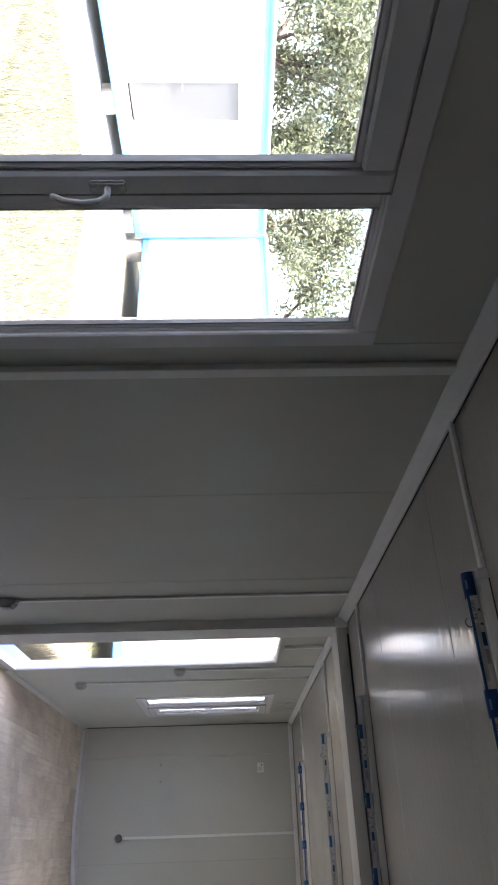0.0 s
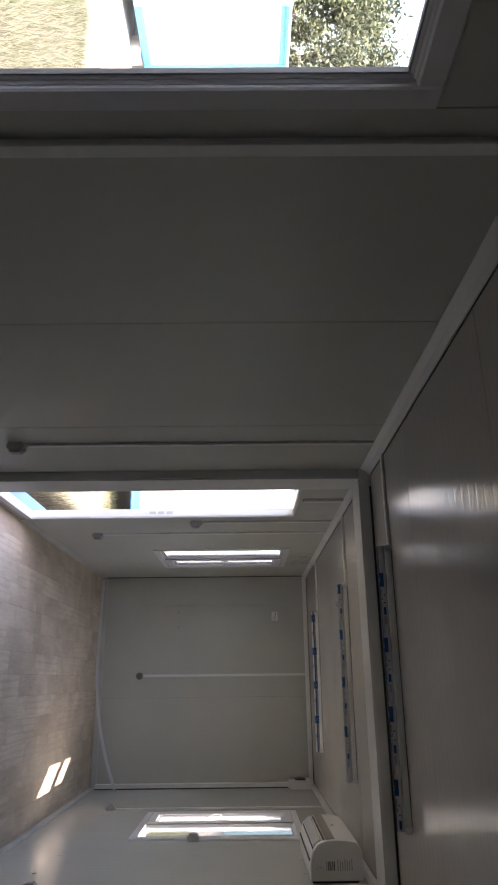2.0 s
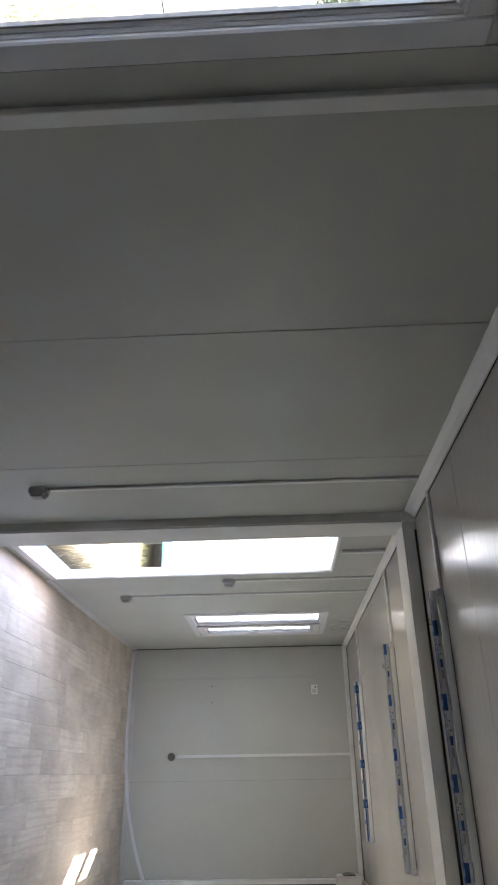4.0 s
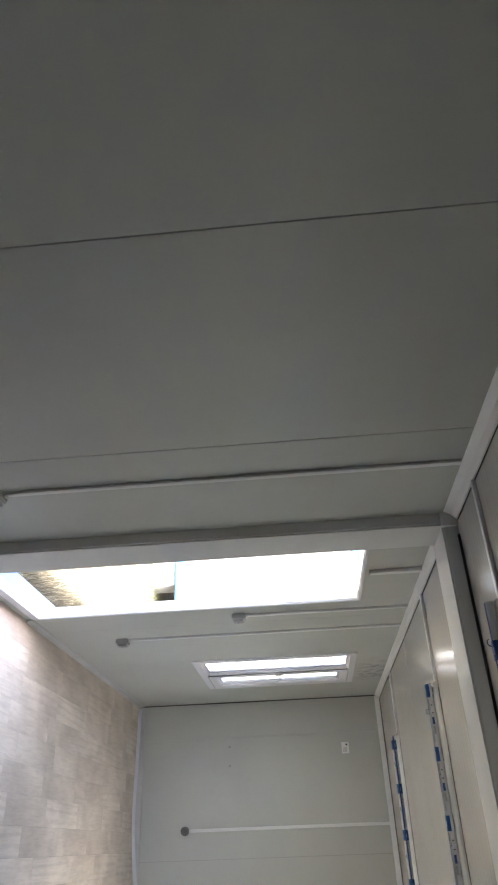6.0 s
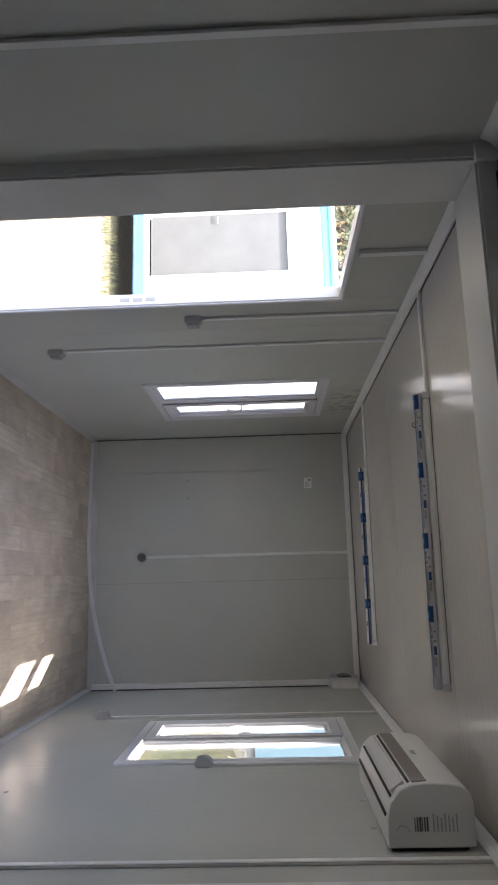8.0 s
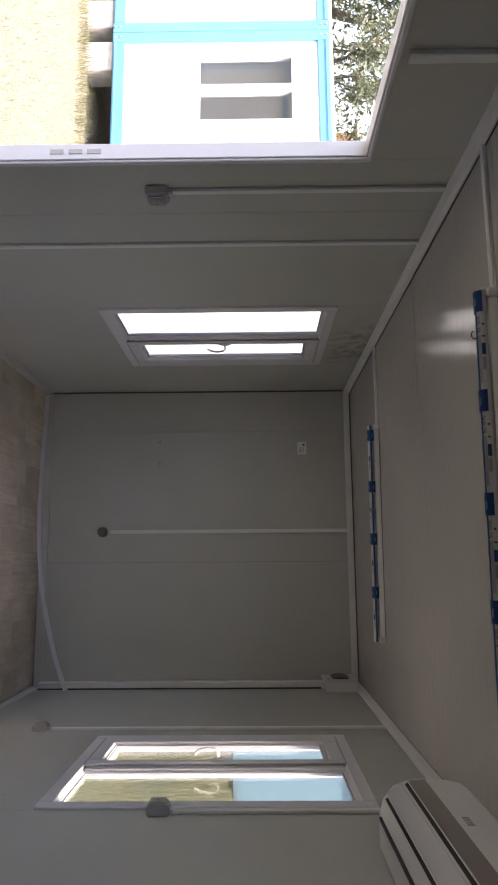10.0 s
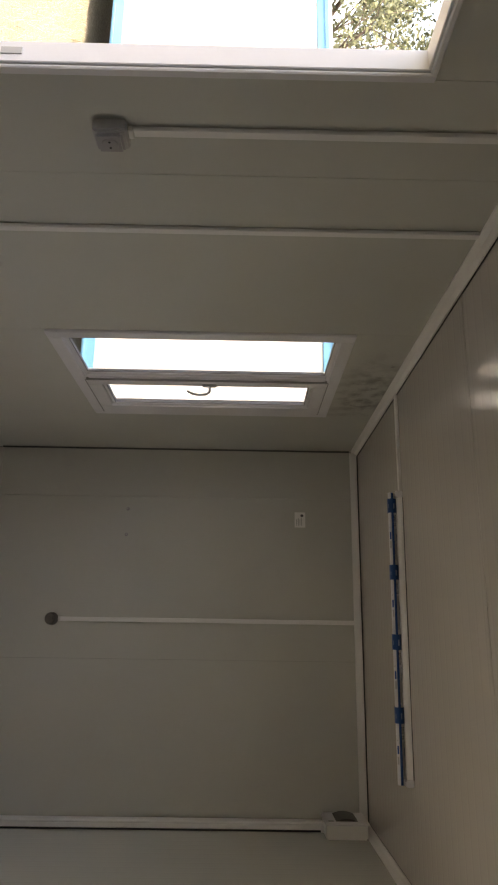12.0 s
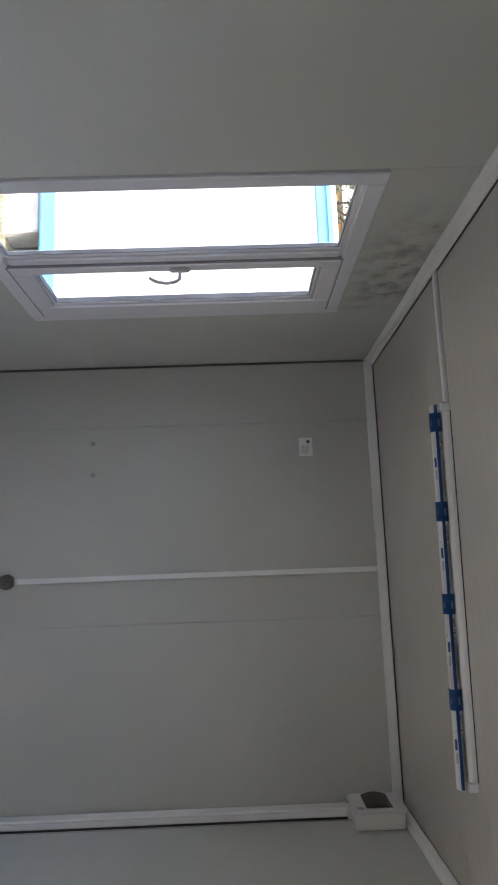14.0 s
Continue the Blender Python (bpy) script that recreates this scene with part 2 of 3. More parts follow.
def prism(points, axis, a, b, bevel=0.0):
    """A closed outline of two coordinates, pushed along an axis from a to b."""
    bm = bmesh.new()

    def place(p, q, w):
        return {"x": (w, p, q), "y": (p, w, q), "z": (p, q, w)}[axis]
    lo = [bm.verts.new(place(p, q, a)) for p, q in points]
    hi = [bm.verts.new(place(p, q, b)) for p, q in points]
    n = len(points)
    for i in range(n):
        bm.faces.new((lo[i], lo[(i + 1) % n], hi[(i + 1) % n], hi[i]))
    bm.faces.new(lo[::-1])
    bm.faces.new(hi)
    bmesh.ops.recalc_face_normals(bm, faces=list(bm.faces))
    if bevel:
        soften(bm, bevel)
    return bm


def rod(bm, p, q, r0, r1=None, sides=12):
    p, q = Vector(p), Vector(q)
    turn = (q - p).to_track_quat("Z", "Y").to_matrix().to_4x4()
    m = Matrix.Translation((p + q) / 2) @ turn
    bmesh.ops.create_cone(bm, cap_ends=True, segments=sides, radius1=r0, radius2=r0 if r1 is None else r1, depth=(q - p).length, matrix=m)
    return bm


def strip(points, half_u, half_v, up=(0, 0, 1)):
    """A rectangular bar swept along points."""
    bm, rings, up = bmesh.new(), [], Vector(up)
    pts = [Vector(p) for p in points]
    for i, p in enumerate(pts):
        d = (pts[min(i + 1, len(pts) - 1)] - pts[max(i - 1, 0)]).normalized()
        u = d.cross(up).normalized()
        v = u.cross(d).normalized()
        rings.append([bm.verts.new(p + u * a * half_u + v * b * half_v) for a, b in ((-1, -1), (1, -1), (1, 1), (-1, 1))])
    for a, b in zip(rings, rings[1:]):
        for i in range(4):
            bm.faces.new((a[i], a[(i + 1) % 4], b[(i + 1) % 4], b[i]))
    bm.faces.new(rings[0])
    bm.faces.new(rings[-1][::-1])
    bmesh.ops.recalc_face_normals(bm, faces=list(bm.faces))
    return bm


def mesh_of(name, bm, material, smooth=False):
    me = bpy.data.meshes.new(name)
    bm.to_mesh(me)
    bm.free()
    me.materials.append(material)
    if smooth:
        for p in me.polygons:
            p.use_smooth = True
        me.set_sharp_from_angle(angle=radians(35))
    return me


def part(name, bm, material, parent, label="", smooth=False):
    ob = new(name, mesh_of(name, bm, material, smooth))
    ob.parent = parent
    return tagged(ob, label)


def thing(name, m, label, category, group="", kind=""):
    ob = new(name)
    ob.matrix_basis = m
    return tagged(ob, label, category, group, kind)


def structure(name, bm, material, label, category, smooth=False):
    return tagged(new(name, mesh_of(name, bm, material, smooth)), label, category, "", "structure")


def cut_rect(a0, a1, b0, b1, holes):
    """The rectangle without its holes, as smaller rectangles."""
    us = sorted({a0, a1, *[min(max(u, a0), a1) for h in holes for u in h[:2]]})
    out = []
    for u0, u1 in zip(us, us[1:]):
        mid, v = (u0 + u1) / 2, b0
        for h in sorted((h for h in holes if h[0] < mid < h[1]), key=lambda h: h[2]):
            if h[2] > v:
                out.append((u0, u1, v, h[2]))
            v = max(v, h[3])
        if v < b1:
            out.append((u0, u1, v, b1))
    return out


# ---- plan ----
L, R, F, B, H = -1.10, 1.04, 8.60, -1.50, 2.295
RN = 1.055
HN = H + 0.015  # the near cabin's ceiling stands a little higher
J0, J1, JD = 4.548, 4.785, 0.052
WIN_W, WIN_H, WIN_Z = 0.99, 1.225, 0.785
WIN_LEFT_FAR, WIN_LEFT_NEAR, WIN_RIGHT = 7.397, 1.545, 6.73
DOOR = (4.795, 5.64, 0.05, 1.953)
GAP = 0.002


def hole(y):
    m = 0.035
    return (y - WIN_W / 2 + m, y + WIN_W / 2 - m, WIN_Z + m, WIN_Z + WIN_H - m)


# walls: an outer skin and core, with the inner panels as pieces
def side_wall(name, x_in, out, seams, holes, odd=None, paint=None):
    y0, y1 = seams[0][0] - 0.05, seams[-1][1] + 0.05
    bm = bmesh.new()
    for u0, u1, v0, v1 in cut_rect(y0, y1, -0.16, H + 0.12, holes):
        box(bm, x_in + out * 0.02, u0, v0, x_in + out * 0.04, u1, v1)
    wall = structure(name, bm, m_core, "white coated sandwich panel wall with fine seams", "wall")
    for a, b in seams:
        bm = bmesh.new()
        gap = GAP if a < J0 else GAP * 0.35
        for u0, u1, v0, v1 in cut_rect(a + gap, b - gap, 0.0, H, holes):
            box(bm, x_in, u0, v0, x_in + out * 0.022, u1, v1)
        part("wall_panel", bm, m_mould if odd == (a, b) else paint or m_panel, wall, "white panel stained with mould near the ceiling" if odd == (a, b) else "")
    bm = bmesh.new()
    for u0, u1, v0, v1 in cut_rect(y0, y1, -0.16, H + 0.12, holes):
        box(bm, x_in + out * 0.038, u0, v0, x_in + out * 0.05, u1, v1)
    part("outer_skin", bm, m_skin, wall)
    return wall


left_edges = [B, -0.82, 0.08, 1.06, 2.045, 2.914, 3.858, J0 + 0.02]
far_edges = [J1 - 0.02, 5.66, 5.98, 6.9, 7.894, F]
left_pairs = list(zip(left_edges, left_edges[1:])) + [(J0 + 0.02, J1 - 0.02)] + list(zip(far_edges, far_edges[1:]))
left_holes = [hole(WIN_LEFT_FAR), hole(WIN_LEFT_NEAR), DOOR]
# the mouldy panel spans the window and reaches the ceiling
side_wall("wall_left", L, -1, left_pairs, left_holes, (6.9, 7.894), m_panel_left)
near_edges = [B, -0.6, 0.35, 1.3, 2.25, 3.61, J0 + 0.05]
side_wall("wall_right_near", RN, 1, list(zip(near_edges, near_edges[1:])), [])
right_edges = [J0 + 0.05, 5.06, 6.233, 7.227, F - 0.1]
side_wall("wall_right", R, 1, list(zip(right_edges, right_edges[1:])) + [(F - 0.09, F)], [hole(WIN_RIGHT)], None, m_panel_right)


def end_wall(name, y_in, out, cuts):
    wall = structure(name, boxes((L, y_in + out * 0.02, -0.16, R, y_in + out * 0.06, H + 0.1)), m_core,
                     "white coated sandwich panel end wall", "wall")
    for a, b in zip(cuts, cuts[1:]):
        part("wall_panel", boxes((a + 0.0008, y_in, 0, b - 0.0008, y_in + out * 0.022, H)), m_panel_x, wall)
    part("outer_skin", boxes((L - 0.07, y_in + out * 0.062, -0.16, R + 0.07, y_in + out * 0.08, H + 0.12)), m_skin, wall)


end_wall("wall_far", F, 1, [L + 0.008, -0.786, 0.176, R])
end_wall("wall_back", B, -1, [L, -0.2, 0.6, R])

# ceiling: panels with seams in one mesh, dark core above, roof over it
bm = bmesh.new()
ceil_cuts = [B, -0.2, 0.75, 1.72, 2.76, 3.745, J0 + 0.03]
ceil_cuts_far = [J1 - 0.03, 5.5, 6.52, F]
for cuts, z in ((ceil_cuts, HN), (ceil_cuts_far, H)):
    for a, b in zip(cuts, cuts[1:]):
        box(bm, L - 0.01, a + GAP, z, R + 0.03, b - GAP, H + 0.0205)
structure("ceiling", bm, m_ceiling, "glossy white sandwich panel ceiling", "ceiling")
structure("roof", boxes((L - 0.1, B - 0.1, H + 0.021, R + 0.1, F + 0.1, H + 0.14)), m_core, "flat cabin roof slab", "roof")

# posts and beam where the two cabins meet
bm = boxes((L - 0.02, J0, -0.02, L + JD, J1, H - 0.005), bevel=0.008, segments=2)
structure("post_left", bm, m_steel, "white painted steel joint post", "post")
bm = boxes((1.0, J0, -0.02, R + 0.02, J1 + 0.06, H - 0.005), bevel=0.008, segments=2)
structure("post_right", bm, m_steel, "white painted steel joint post", "post")
bm = boxes((L + JD, J0 + 0.004, H - 0.052, 1.0, J1 + 0.01, H + 0.018), bevel=0.008, segments=2)
structure("beam", bm, m_steel, "white painted steel beam across the ceiling joint", "beam")
for name, x0, x1 in (("joint_cap", L, L + 0.06), ("joint_cap", 0.99, RN)):
    bm = boxes((x0, J0 - 0.012, H - 0.054, x1, J0 + 0.04, HN - 0.002), bevel=0.002)
    structure(name, bm, m_trim, "small white corner cap at the beam joint", "trim")


# trims along floor, ceiling and corners
def cove(x, out, y0, y1, top=H, s=0.042):
    w = s * 0.75
    pts = [(x, top - 0.004), (x, top - s), (x - out * 0.006, top - s), (x - out * w * 0.5, top - s * 0.52), (x - out * w, top - 0.011), (x - out * w, top - 0.004)]
    structure("trim", prism(pts, "y", y0, y1), m_trim, "white plastic cove trim under the ceiling", "trim")


def base(x, out, y0, y1):
    pts = [(x, 0.002), (x, 0.045), (x - out * 0.005, 0.043), (x - out * 0.008, 0.018), (x - out * 0.016, 0.002)]
    structure("baseboard", prism(pts, "y", y0, y1), m_base, "white plastic skirting along the floor", "baseboard")


for x, out in ((L, -1), (R, 1)):
    near = L if out < 0 else RN
    cove(near, out, B, J0 - 0.027, HN, 0.055)
    cove(x, out, J1, F - 0.002)
    base(near, out, B, J0)
    base(x, out, J1 + 0.02 if out > 0 else DOOR[1] + 0.03, F - 0.002)
for z0, z1, d, name, label in ((H - 0.05, H - 0.006, 0.014, "trim", "white trim strip under the ceiling"), (0.002, 0.062, 0.012, "baseboard", "white skirting along the end wall")):
    structure(name, boxes((L + 0.012, F - d, z0, R - 0.002, F, z1), bevel=0.003), m_trim if name == "trim" else m_base, label, name)
# black strips draw the dark gap lines along trims and beam as solid colour
for size in ((L + 0.012, F - 0.012, H - 0.0062, R - 0.002, F - 0.001, H - 0.0005), (R - 0.03, J1 + 0.03, H - 0.0042, R - 0.002, F - 0.002, H - 0.0005),
             (RN - 0.044, B, HN - 0.0042, RN - 0.002, J0 - 0.03, HN - 0.0005), (L + 0.1, J0 - 0.006, HN - 0.01, 0.97, J0 + 0.003, HN - 0.0005),
             (L + 0.031, J1 + 0.03, H - 0.0042, L + 0.0345, F - 0.02, H - 0.0005),
             (L + 0.041, B, HN - 0.0042, L + 0.0445, J0 - 0.03, HN - 0.0005)):
    structure("trim", boxes(size), m_gap_black, "thin black strip in the gap along the ceiling", "trim")
structure("trim", boxes((L + 0.001, F - 0.009, 0.05, L + 0.0105, F - 0.001, H - 0.052)), m_core, "dark open joint in the far corner", "trim")
# solid black paints the shaded gap where the duct stands off the wall
structure("trim", boxes((R - 0.010, F - 0.085, 0.06, R, F - 0.022, 2.03)), m_gap_black, "black strip painting the shade behind the corner duct", "trim")
structure("trim", boxes((R - 0.036, F - 0.087, 0.06, R - 0.010, F - 0.02, 2.03), bevel=0.003), m_trim, "white cable duct up the corner", "trim")
structure("trim", boxes((R - 0.048, F - 0.09, 0.06, R - 0.034, F - 0.017, 2.03), bevel=0.004), m_trim, "snap-on cover of the corner cable duct", "trim")


# ---- windows: two lights, one fixed, one sash with a lever ----
def frame_bm(u0, u1, v0, v1, t, w0, w1, bevel=0.004):
    return boxes((u0, v0, w0, u0 + t, v1, w1), (u1 - t, v0, w0, u1, v1, w1), (u0 + t, v0, w0, u1 - t, v0 + t, w1),
                 (u0 + t, v1 - t, w0, u1 - t, v1, w1), bevel=bevel)


def pane(parent, u0, u1, v0, v1, w):
    ob = part("pane", boxes((u0, v0, w - 0.003, u1, v1, w + 0.003)), m_glass, parent)
    ob.visible_shadow = False


def window(name, m, sash_side, split=0.0):
    """Local axes: x along the wall, y up, z into the room; sash_side is the half, along x, that opens."""
    t = thing(name, m, "white plastic window with one fixed and one opening light", "window", "cabin windows", "structure")
    a, b = -WIN_W / 2, WIN_W / 2
    part("window_frame", frame_bm(a, b, 0, WIN_H, 0.055, -0.036, 0.012), m_pvc, t, "white plastic outer frame")
    part("window_lip", frame_bm(a + 0.05, b - 0.05, 0.05, WIN_H - 0.05, 0.012, -0.037, 0.001), m_pvc, t)
    s = sash_side
    mid0, mid1 = split - 0.03, split + 0.03
    part("mullion", boxes((mid0, 0.063, -0.038, mid1, WIN_H - 0.063, 0.004), bevel=0.004), m_pvc, t)
    # fixed light
    fu = sorted((split - s * 0.031, -s * (WIN_W / 2 - 0.056)))
    part("bead", frame_bm(fu[0], fu[1], 0.056, WIN_H - 0.056, 0.014, -0.022, -0.004, 0.004), m_pvc, t)
    part("gasket", frame_bm(fu[0] + 0.0145, fu[1] - 0.0145, 0.0705, WIN_H - 0.0705, 0.004, -0.022, -0.008, 0.0), m_gasket_gap, t)
    pane(t, fu[0] + 0.01, fu[1] - 0.01, 0.066, WIN_H - 0.066, -0.024)
    # opening light
    def span(p, q):
        return sorted((s * p + (split if p < 0.3 else 0), s * q + (split if q < 0.3 else 0)))
    (i0, i1), (o0, o1) = span(0.006, 0.056), span(0.345, WIN_W / 2 - 0.05)
    g = span(0.056, 0.345)
    lo, hi = 0.052, WIN_H - 0.052
    sash = part("sash", boxes((i0, lo, -0.031, i1, hi, 0.017), (o0, lo, -0.031, o1, hi, 0.017), (g[0], lo, -0.031, g[1], lo + 0.066, 0.017),
                              (g[0], hi - 0.066, -0.031, g[1], hi, 0.017), bevel=0.006), m_pvc, t, "opening sash frame")
    part("bead", frame_bm(g[0] + 0.0005, g[1] - 0.0005, lo + 0.0665, hi - 0.0665, 0.012, -0.016, 0.007, 0.004), m_pvc, sash)
    part("gasket", frame_bm(g[0] + 0.0128, g[1] - 0.0128, lo + 0.0788, hi - 0.0788, 0.004, -0.016, 0.003, 0.0), m_gasket_gap, sash)
    pane(sash, g[0] + 0.008, g[1] - 0.008, lo + 0.072, hi - 0.072, -0.02)
    gu = sorted((i0, i1, o0, o1))
    # grey strip painting the shadow outline in the gap round the sash
    part("rebate_shade", frame_bm(gu[0] - 0.0035, gu[3] + 0.0035, lo - 0.0035, hi + 0.0035, 0.0032, 0.0, 0.0135, 0.0), m_gasket_gap, t)
    # lever
    hu, hv = split + s * 0.031, WIN_H * 0.51
    plate = part("handle", boxes((hu - 0.014, hv - 0.035, 0.017, hu + 0.014, hv + 0.035, 0.028), bevel=0.004, segments=2), m_lever, sash, "grey curved window lever", True)
    pts = [(hu, hv, 0.026), (hu, hv, 0.052), (hu, hv - 0.014, 0.064), (hu, hv - 0.045, 0.069), (hu, hv - 0.08, 0.062), (hu, hv - 0.1, 0.05)]
    bm = bmesh.new()
    for p, q in zip(pts, pts[1:]):
        rod(bm, p, q, 0.0065, 0.0065, 10)
    for p in pts[1:]:
        bmesh.ops.create_uvsphere(bm, u_segments=8, v_segments=6, radius=0.0066, matrix=Matrix.Translation(p))
    part("lever", bm, m_lever, plate, "", True)
    for dv in (-0.026, 0.026):
        bm = rod(bmesh.new(), (hu, hv + dv, 0.0275), (hu, hv + dv, 0.0298), 0.004)
        part("screw", bm, m_chrome, plate)
    # cover strip along the inner flange
    part("cover_strip", boxes((a + 0.02, -0.004, 0.0, b - 0.02, 0.004, 0.008), bevel=0.002), m_pvc, t)
    return t


def wall_left_pose(y, z):
    return Matrix(((0, 0, 1, L), (1, 0, 0, y), (0, 1, 0, z), (0, 0, 0, 1)))


def wall_right_pose(y, z):
    return Matrix(((0, 0, -1, R), (-1, 0, 0, y), (0, 1, 0, z), (0, 0, 0, 1)))


def wall_far_pose(x, z):
    return Matrix(((-1, 0, 0, x), (0, 0, -1, F), (0, 1, 0, z), (0, 0, 0, 1)))


window("window_1", wall_left_pose(WIN_LEFT_FAR, WIN_Z), 1)
window("window_2", wall_left_pose(WIN_LEFT_NEAR, WIN_Z), -1, 0.026)
window("window_3", wall_right_pose(WIN_RIGHT, WIN_Z), -1)

# door frame in the left wall; the leaf stands open, out of sight
d0, d1, dz0, dz1 = DOOR
door = thing("door_1", pose(0, 0, 0), "white plastic door frame of an open doorway", "door frame", "", "structure")
for name, size in (("jamb", (L - 0.052, d0, dz0 + 0.04, L + 0.002, d0 + 0.008, dz1)), ("jamb", (L - 0.052, d1 - 0.008, dz0 + 0.04, L + 0.002, d1, dz1)),
                   ("head", (L - 0.052, d0 + 0.008, dz1 - 0.008, L + 0.002, d1 - 0.008, dz1)), ("threshold", (L - 0.05, d0, dz0, L + 0.012, d1, dz0 + 0.045))):
    part(name, boxes(size, bevel=0.002), m_pvc, door)
part("architrave", boxes((L, d1 - 0.002, 0.06, L + 0.01, d1 + 0.02, dz1 + 0.012), (L, d0, dz1 - 0.002, L + 0.01, d1 - 0.002, dz1 + 0.012), bevel=0.003), m_pvc, door)
for z in (0.93, 0.99, 1.05):
    part("strike_plate", boxes((L - 0.034, d1 - 0.0105, z, L - 0.016, d1 - 0.007, z + 0.045), bevel=0.001), m_socket, door, "metal lock keep")


structure("trim", boxes((L - 0.16, B, -0.15, L - 0.053, F, 0.07), bevel=0.006), m_frame_blue, "sky-blue steel base rail outside the wall", "rail")

# ---- electrics ----
def duct_run(p, q, wide_axis, label, width=0.022, deep=0.014):
    """A mini cable duct between two points of a wall or the ceiling, with its cover."""
    p, q = Vector(p), Vector(q)
    t = thing("cable_duct", Matrix.Translation(p), label, "cable duct", "cable ducts")
    d = q - p
    axis = max(range(3), key=lambda i: abs(d[i]))
    wide = "xyz".index(wide_axis)
    depth = 3 - axis - wide
    for name, w, h0, h1, mat in (("channel", width / 2, 0.0, deep * 0.65, m_duct), ("cover", width / 2 + 0.0015, deep * 0.6, deep, m_trim)):
        lo, hi = [0, 0, 0], [0, 0, 0]
        lo[axis], hi[axis] = min(0, d[axis]), max(0, d[axis])
        lo[wide], hi[wide] = -w, w
        s = out_sign(p, depth)
        lo[depth], hi[depth] = sorted((s * h0, s * h1))
        part(name, boxes((*lo, *hi), bevel=0.0025), mat, t)
    return t


def out_sign(p, depth):
    if depth == 2:
        return -1
    if depth == 1:
        return -1
    return 1 if p.x < 0 else -1


def socket(m, label, dark=False, body=None):
    t = thing("wall_socket", m, label, "socket", "surface wall sockets")
    if body:
        shell = rod(bmesh.new(), (0, 0, 0), (0, 0, 0.034), 0.037, 0.035, 24)
    else:
        shell = boxes((-0.033, -0.04, 0, 0.033, 0.04, 0.034), bevel=0.005, segments=2)
    part("box", shell, body or m_socket, t, "", True)
    front = rod(bmesh.new(), (0, -0.002, 0.033), (0, -0.002, 0.046), 0.032, 0.029, 24) if body else boxes((-0.03, -0.034, 0.033, 0.03, 0.03, 0.046), bevel=0.006, segments=2)
    face = part("face", front, body or (m_socket_face if dark else m_socket), t, "", True)
    bm = rod(bmesh.new(), (0, -0.002, 0.0455), (0, -0.002, 0.048), 0.02, 0.019, 20)
    part("inset", bm, body or m_socket_face, face, "", True)
    for x in (-0.009, 0.009):
        part("pin_hole", rod(bmesh.new(), (x, -0.002, 0.0475), (x, -0.002, 0.0486), 0.0028, None, 10), m_gap_black, face)
    part("collar", boxes((-0.014, 0.038, 0.0, 0.014, 0.052, 0.02), bevel=0.003), m_duct, t)


TOP = H - 0.045
duct_label = "slim white cable duct running up the wall"
for y, z in ((4.084, 0.49), (5.82, 1.25), (6.213, 0.445)):
    duct_run((L, y, z + 0.05), (L, y, TOP), "y", duct_label)
    socket(wall_left_pose(y, z), "grey surface socket on the white wall", True)
duct_run((L, 5.2, 1.985), (L, 5.2, TOP), "y", "short white cable duct above the doorway", 0.03, 0.02)
duct_run((L, 2.138, 0.06), (L, 2.138, TOP), "y", "wide grey cable duct beside the window", 0.035, 0.022)
for y, z in ((5.06, 0.46), (6.2, 1.235), (7.385, 0.445)):
    duct_run((R, y, z + 0.05), (R, y, TOP), "y", duct_label)
    socket(wall_right_pose(y, z), "grey surface socket on the white wall")
duct_run((RN, 3.64, 0.06), (RN, 3.64, TOP), "y", "wide grey cable duct on the near wall", 0.035, 0.022)
duct_run((-0.045, F, 0.51), (-0.045, F, H - 0.05), "x", duct_label, 0.023, 0.016)
socket(wall_far_pose(-0.045, 0.46), "grimy round dark socket low on the end wall", True, m_grimy)

# breaker box in the far corner
t = thing("breaker_box", wall_right_pose(F - 0.13, 2.035), "small white breaker box with a smoked cover in the corner", "breaker box")
part("box", boxes((-0.1, 0.0, 0.0, 0.1, 0.215, 0.07), bevel=0.006, segments=2), m_ac, t, "", True)
lid = part("lid", boxes((-0.112, -0.008, 0.066, 0.112, 0.225, 0.084), bevel=0.008, segments=2), m_pvc, t, "", True)
pts = [(0.05 + 0.12 * i / 10, 0.083 + 0.014 * math.sin(math.pi * i / 10)) for i in range(11)]
part("smoked_cover", prism(pts, "x", -0.085, 0.085), m_smoke, lid, "smoked transparent flap over the switches", True)
part("label", boxes((0.07, 0.012, 0.0835, 0.095, 0.04, 0.0855)), m_grey_ink, lid)
part("duct_adapter", boxes((-0.09, -0.014, 0.0, -0.03, 0.002, 0.05), bevel=0.003), m_trim, t)


# ---- ceiling lights: batten with a tube still in its printed sleeve ----
def text_bm(words, size):
    cu = bpy.data.curves.new("print", "FONT")
    cu.body, cu.size, cu.align_x, cu.align_y, cu.extrude = words, size, "CENTER", "CENTER", 0.0004
    ob = bpy.data.objects.new("print", cu)
    me = bpy.data.meshes.new_from_object(ob)
    bm = bmesh.new()
    bm.from_mesh(me)
    bpy.data.objects.remove(ob)
    bpy.data.curves.remove(cu)
    bpy.data.meshes.remove(me)
    return bm


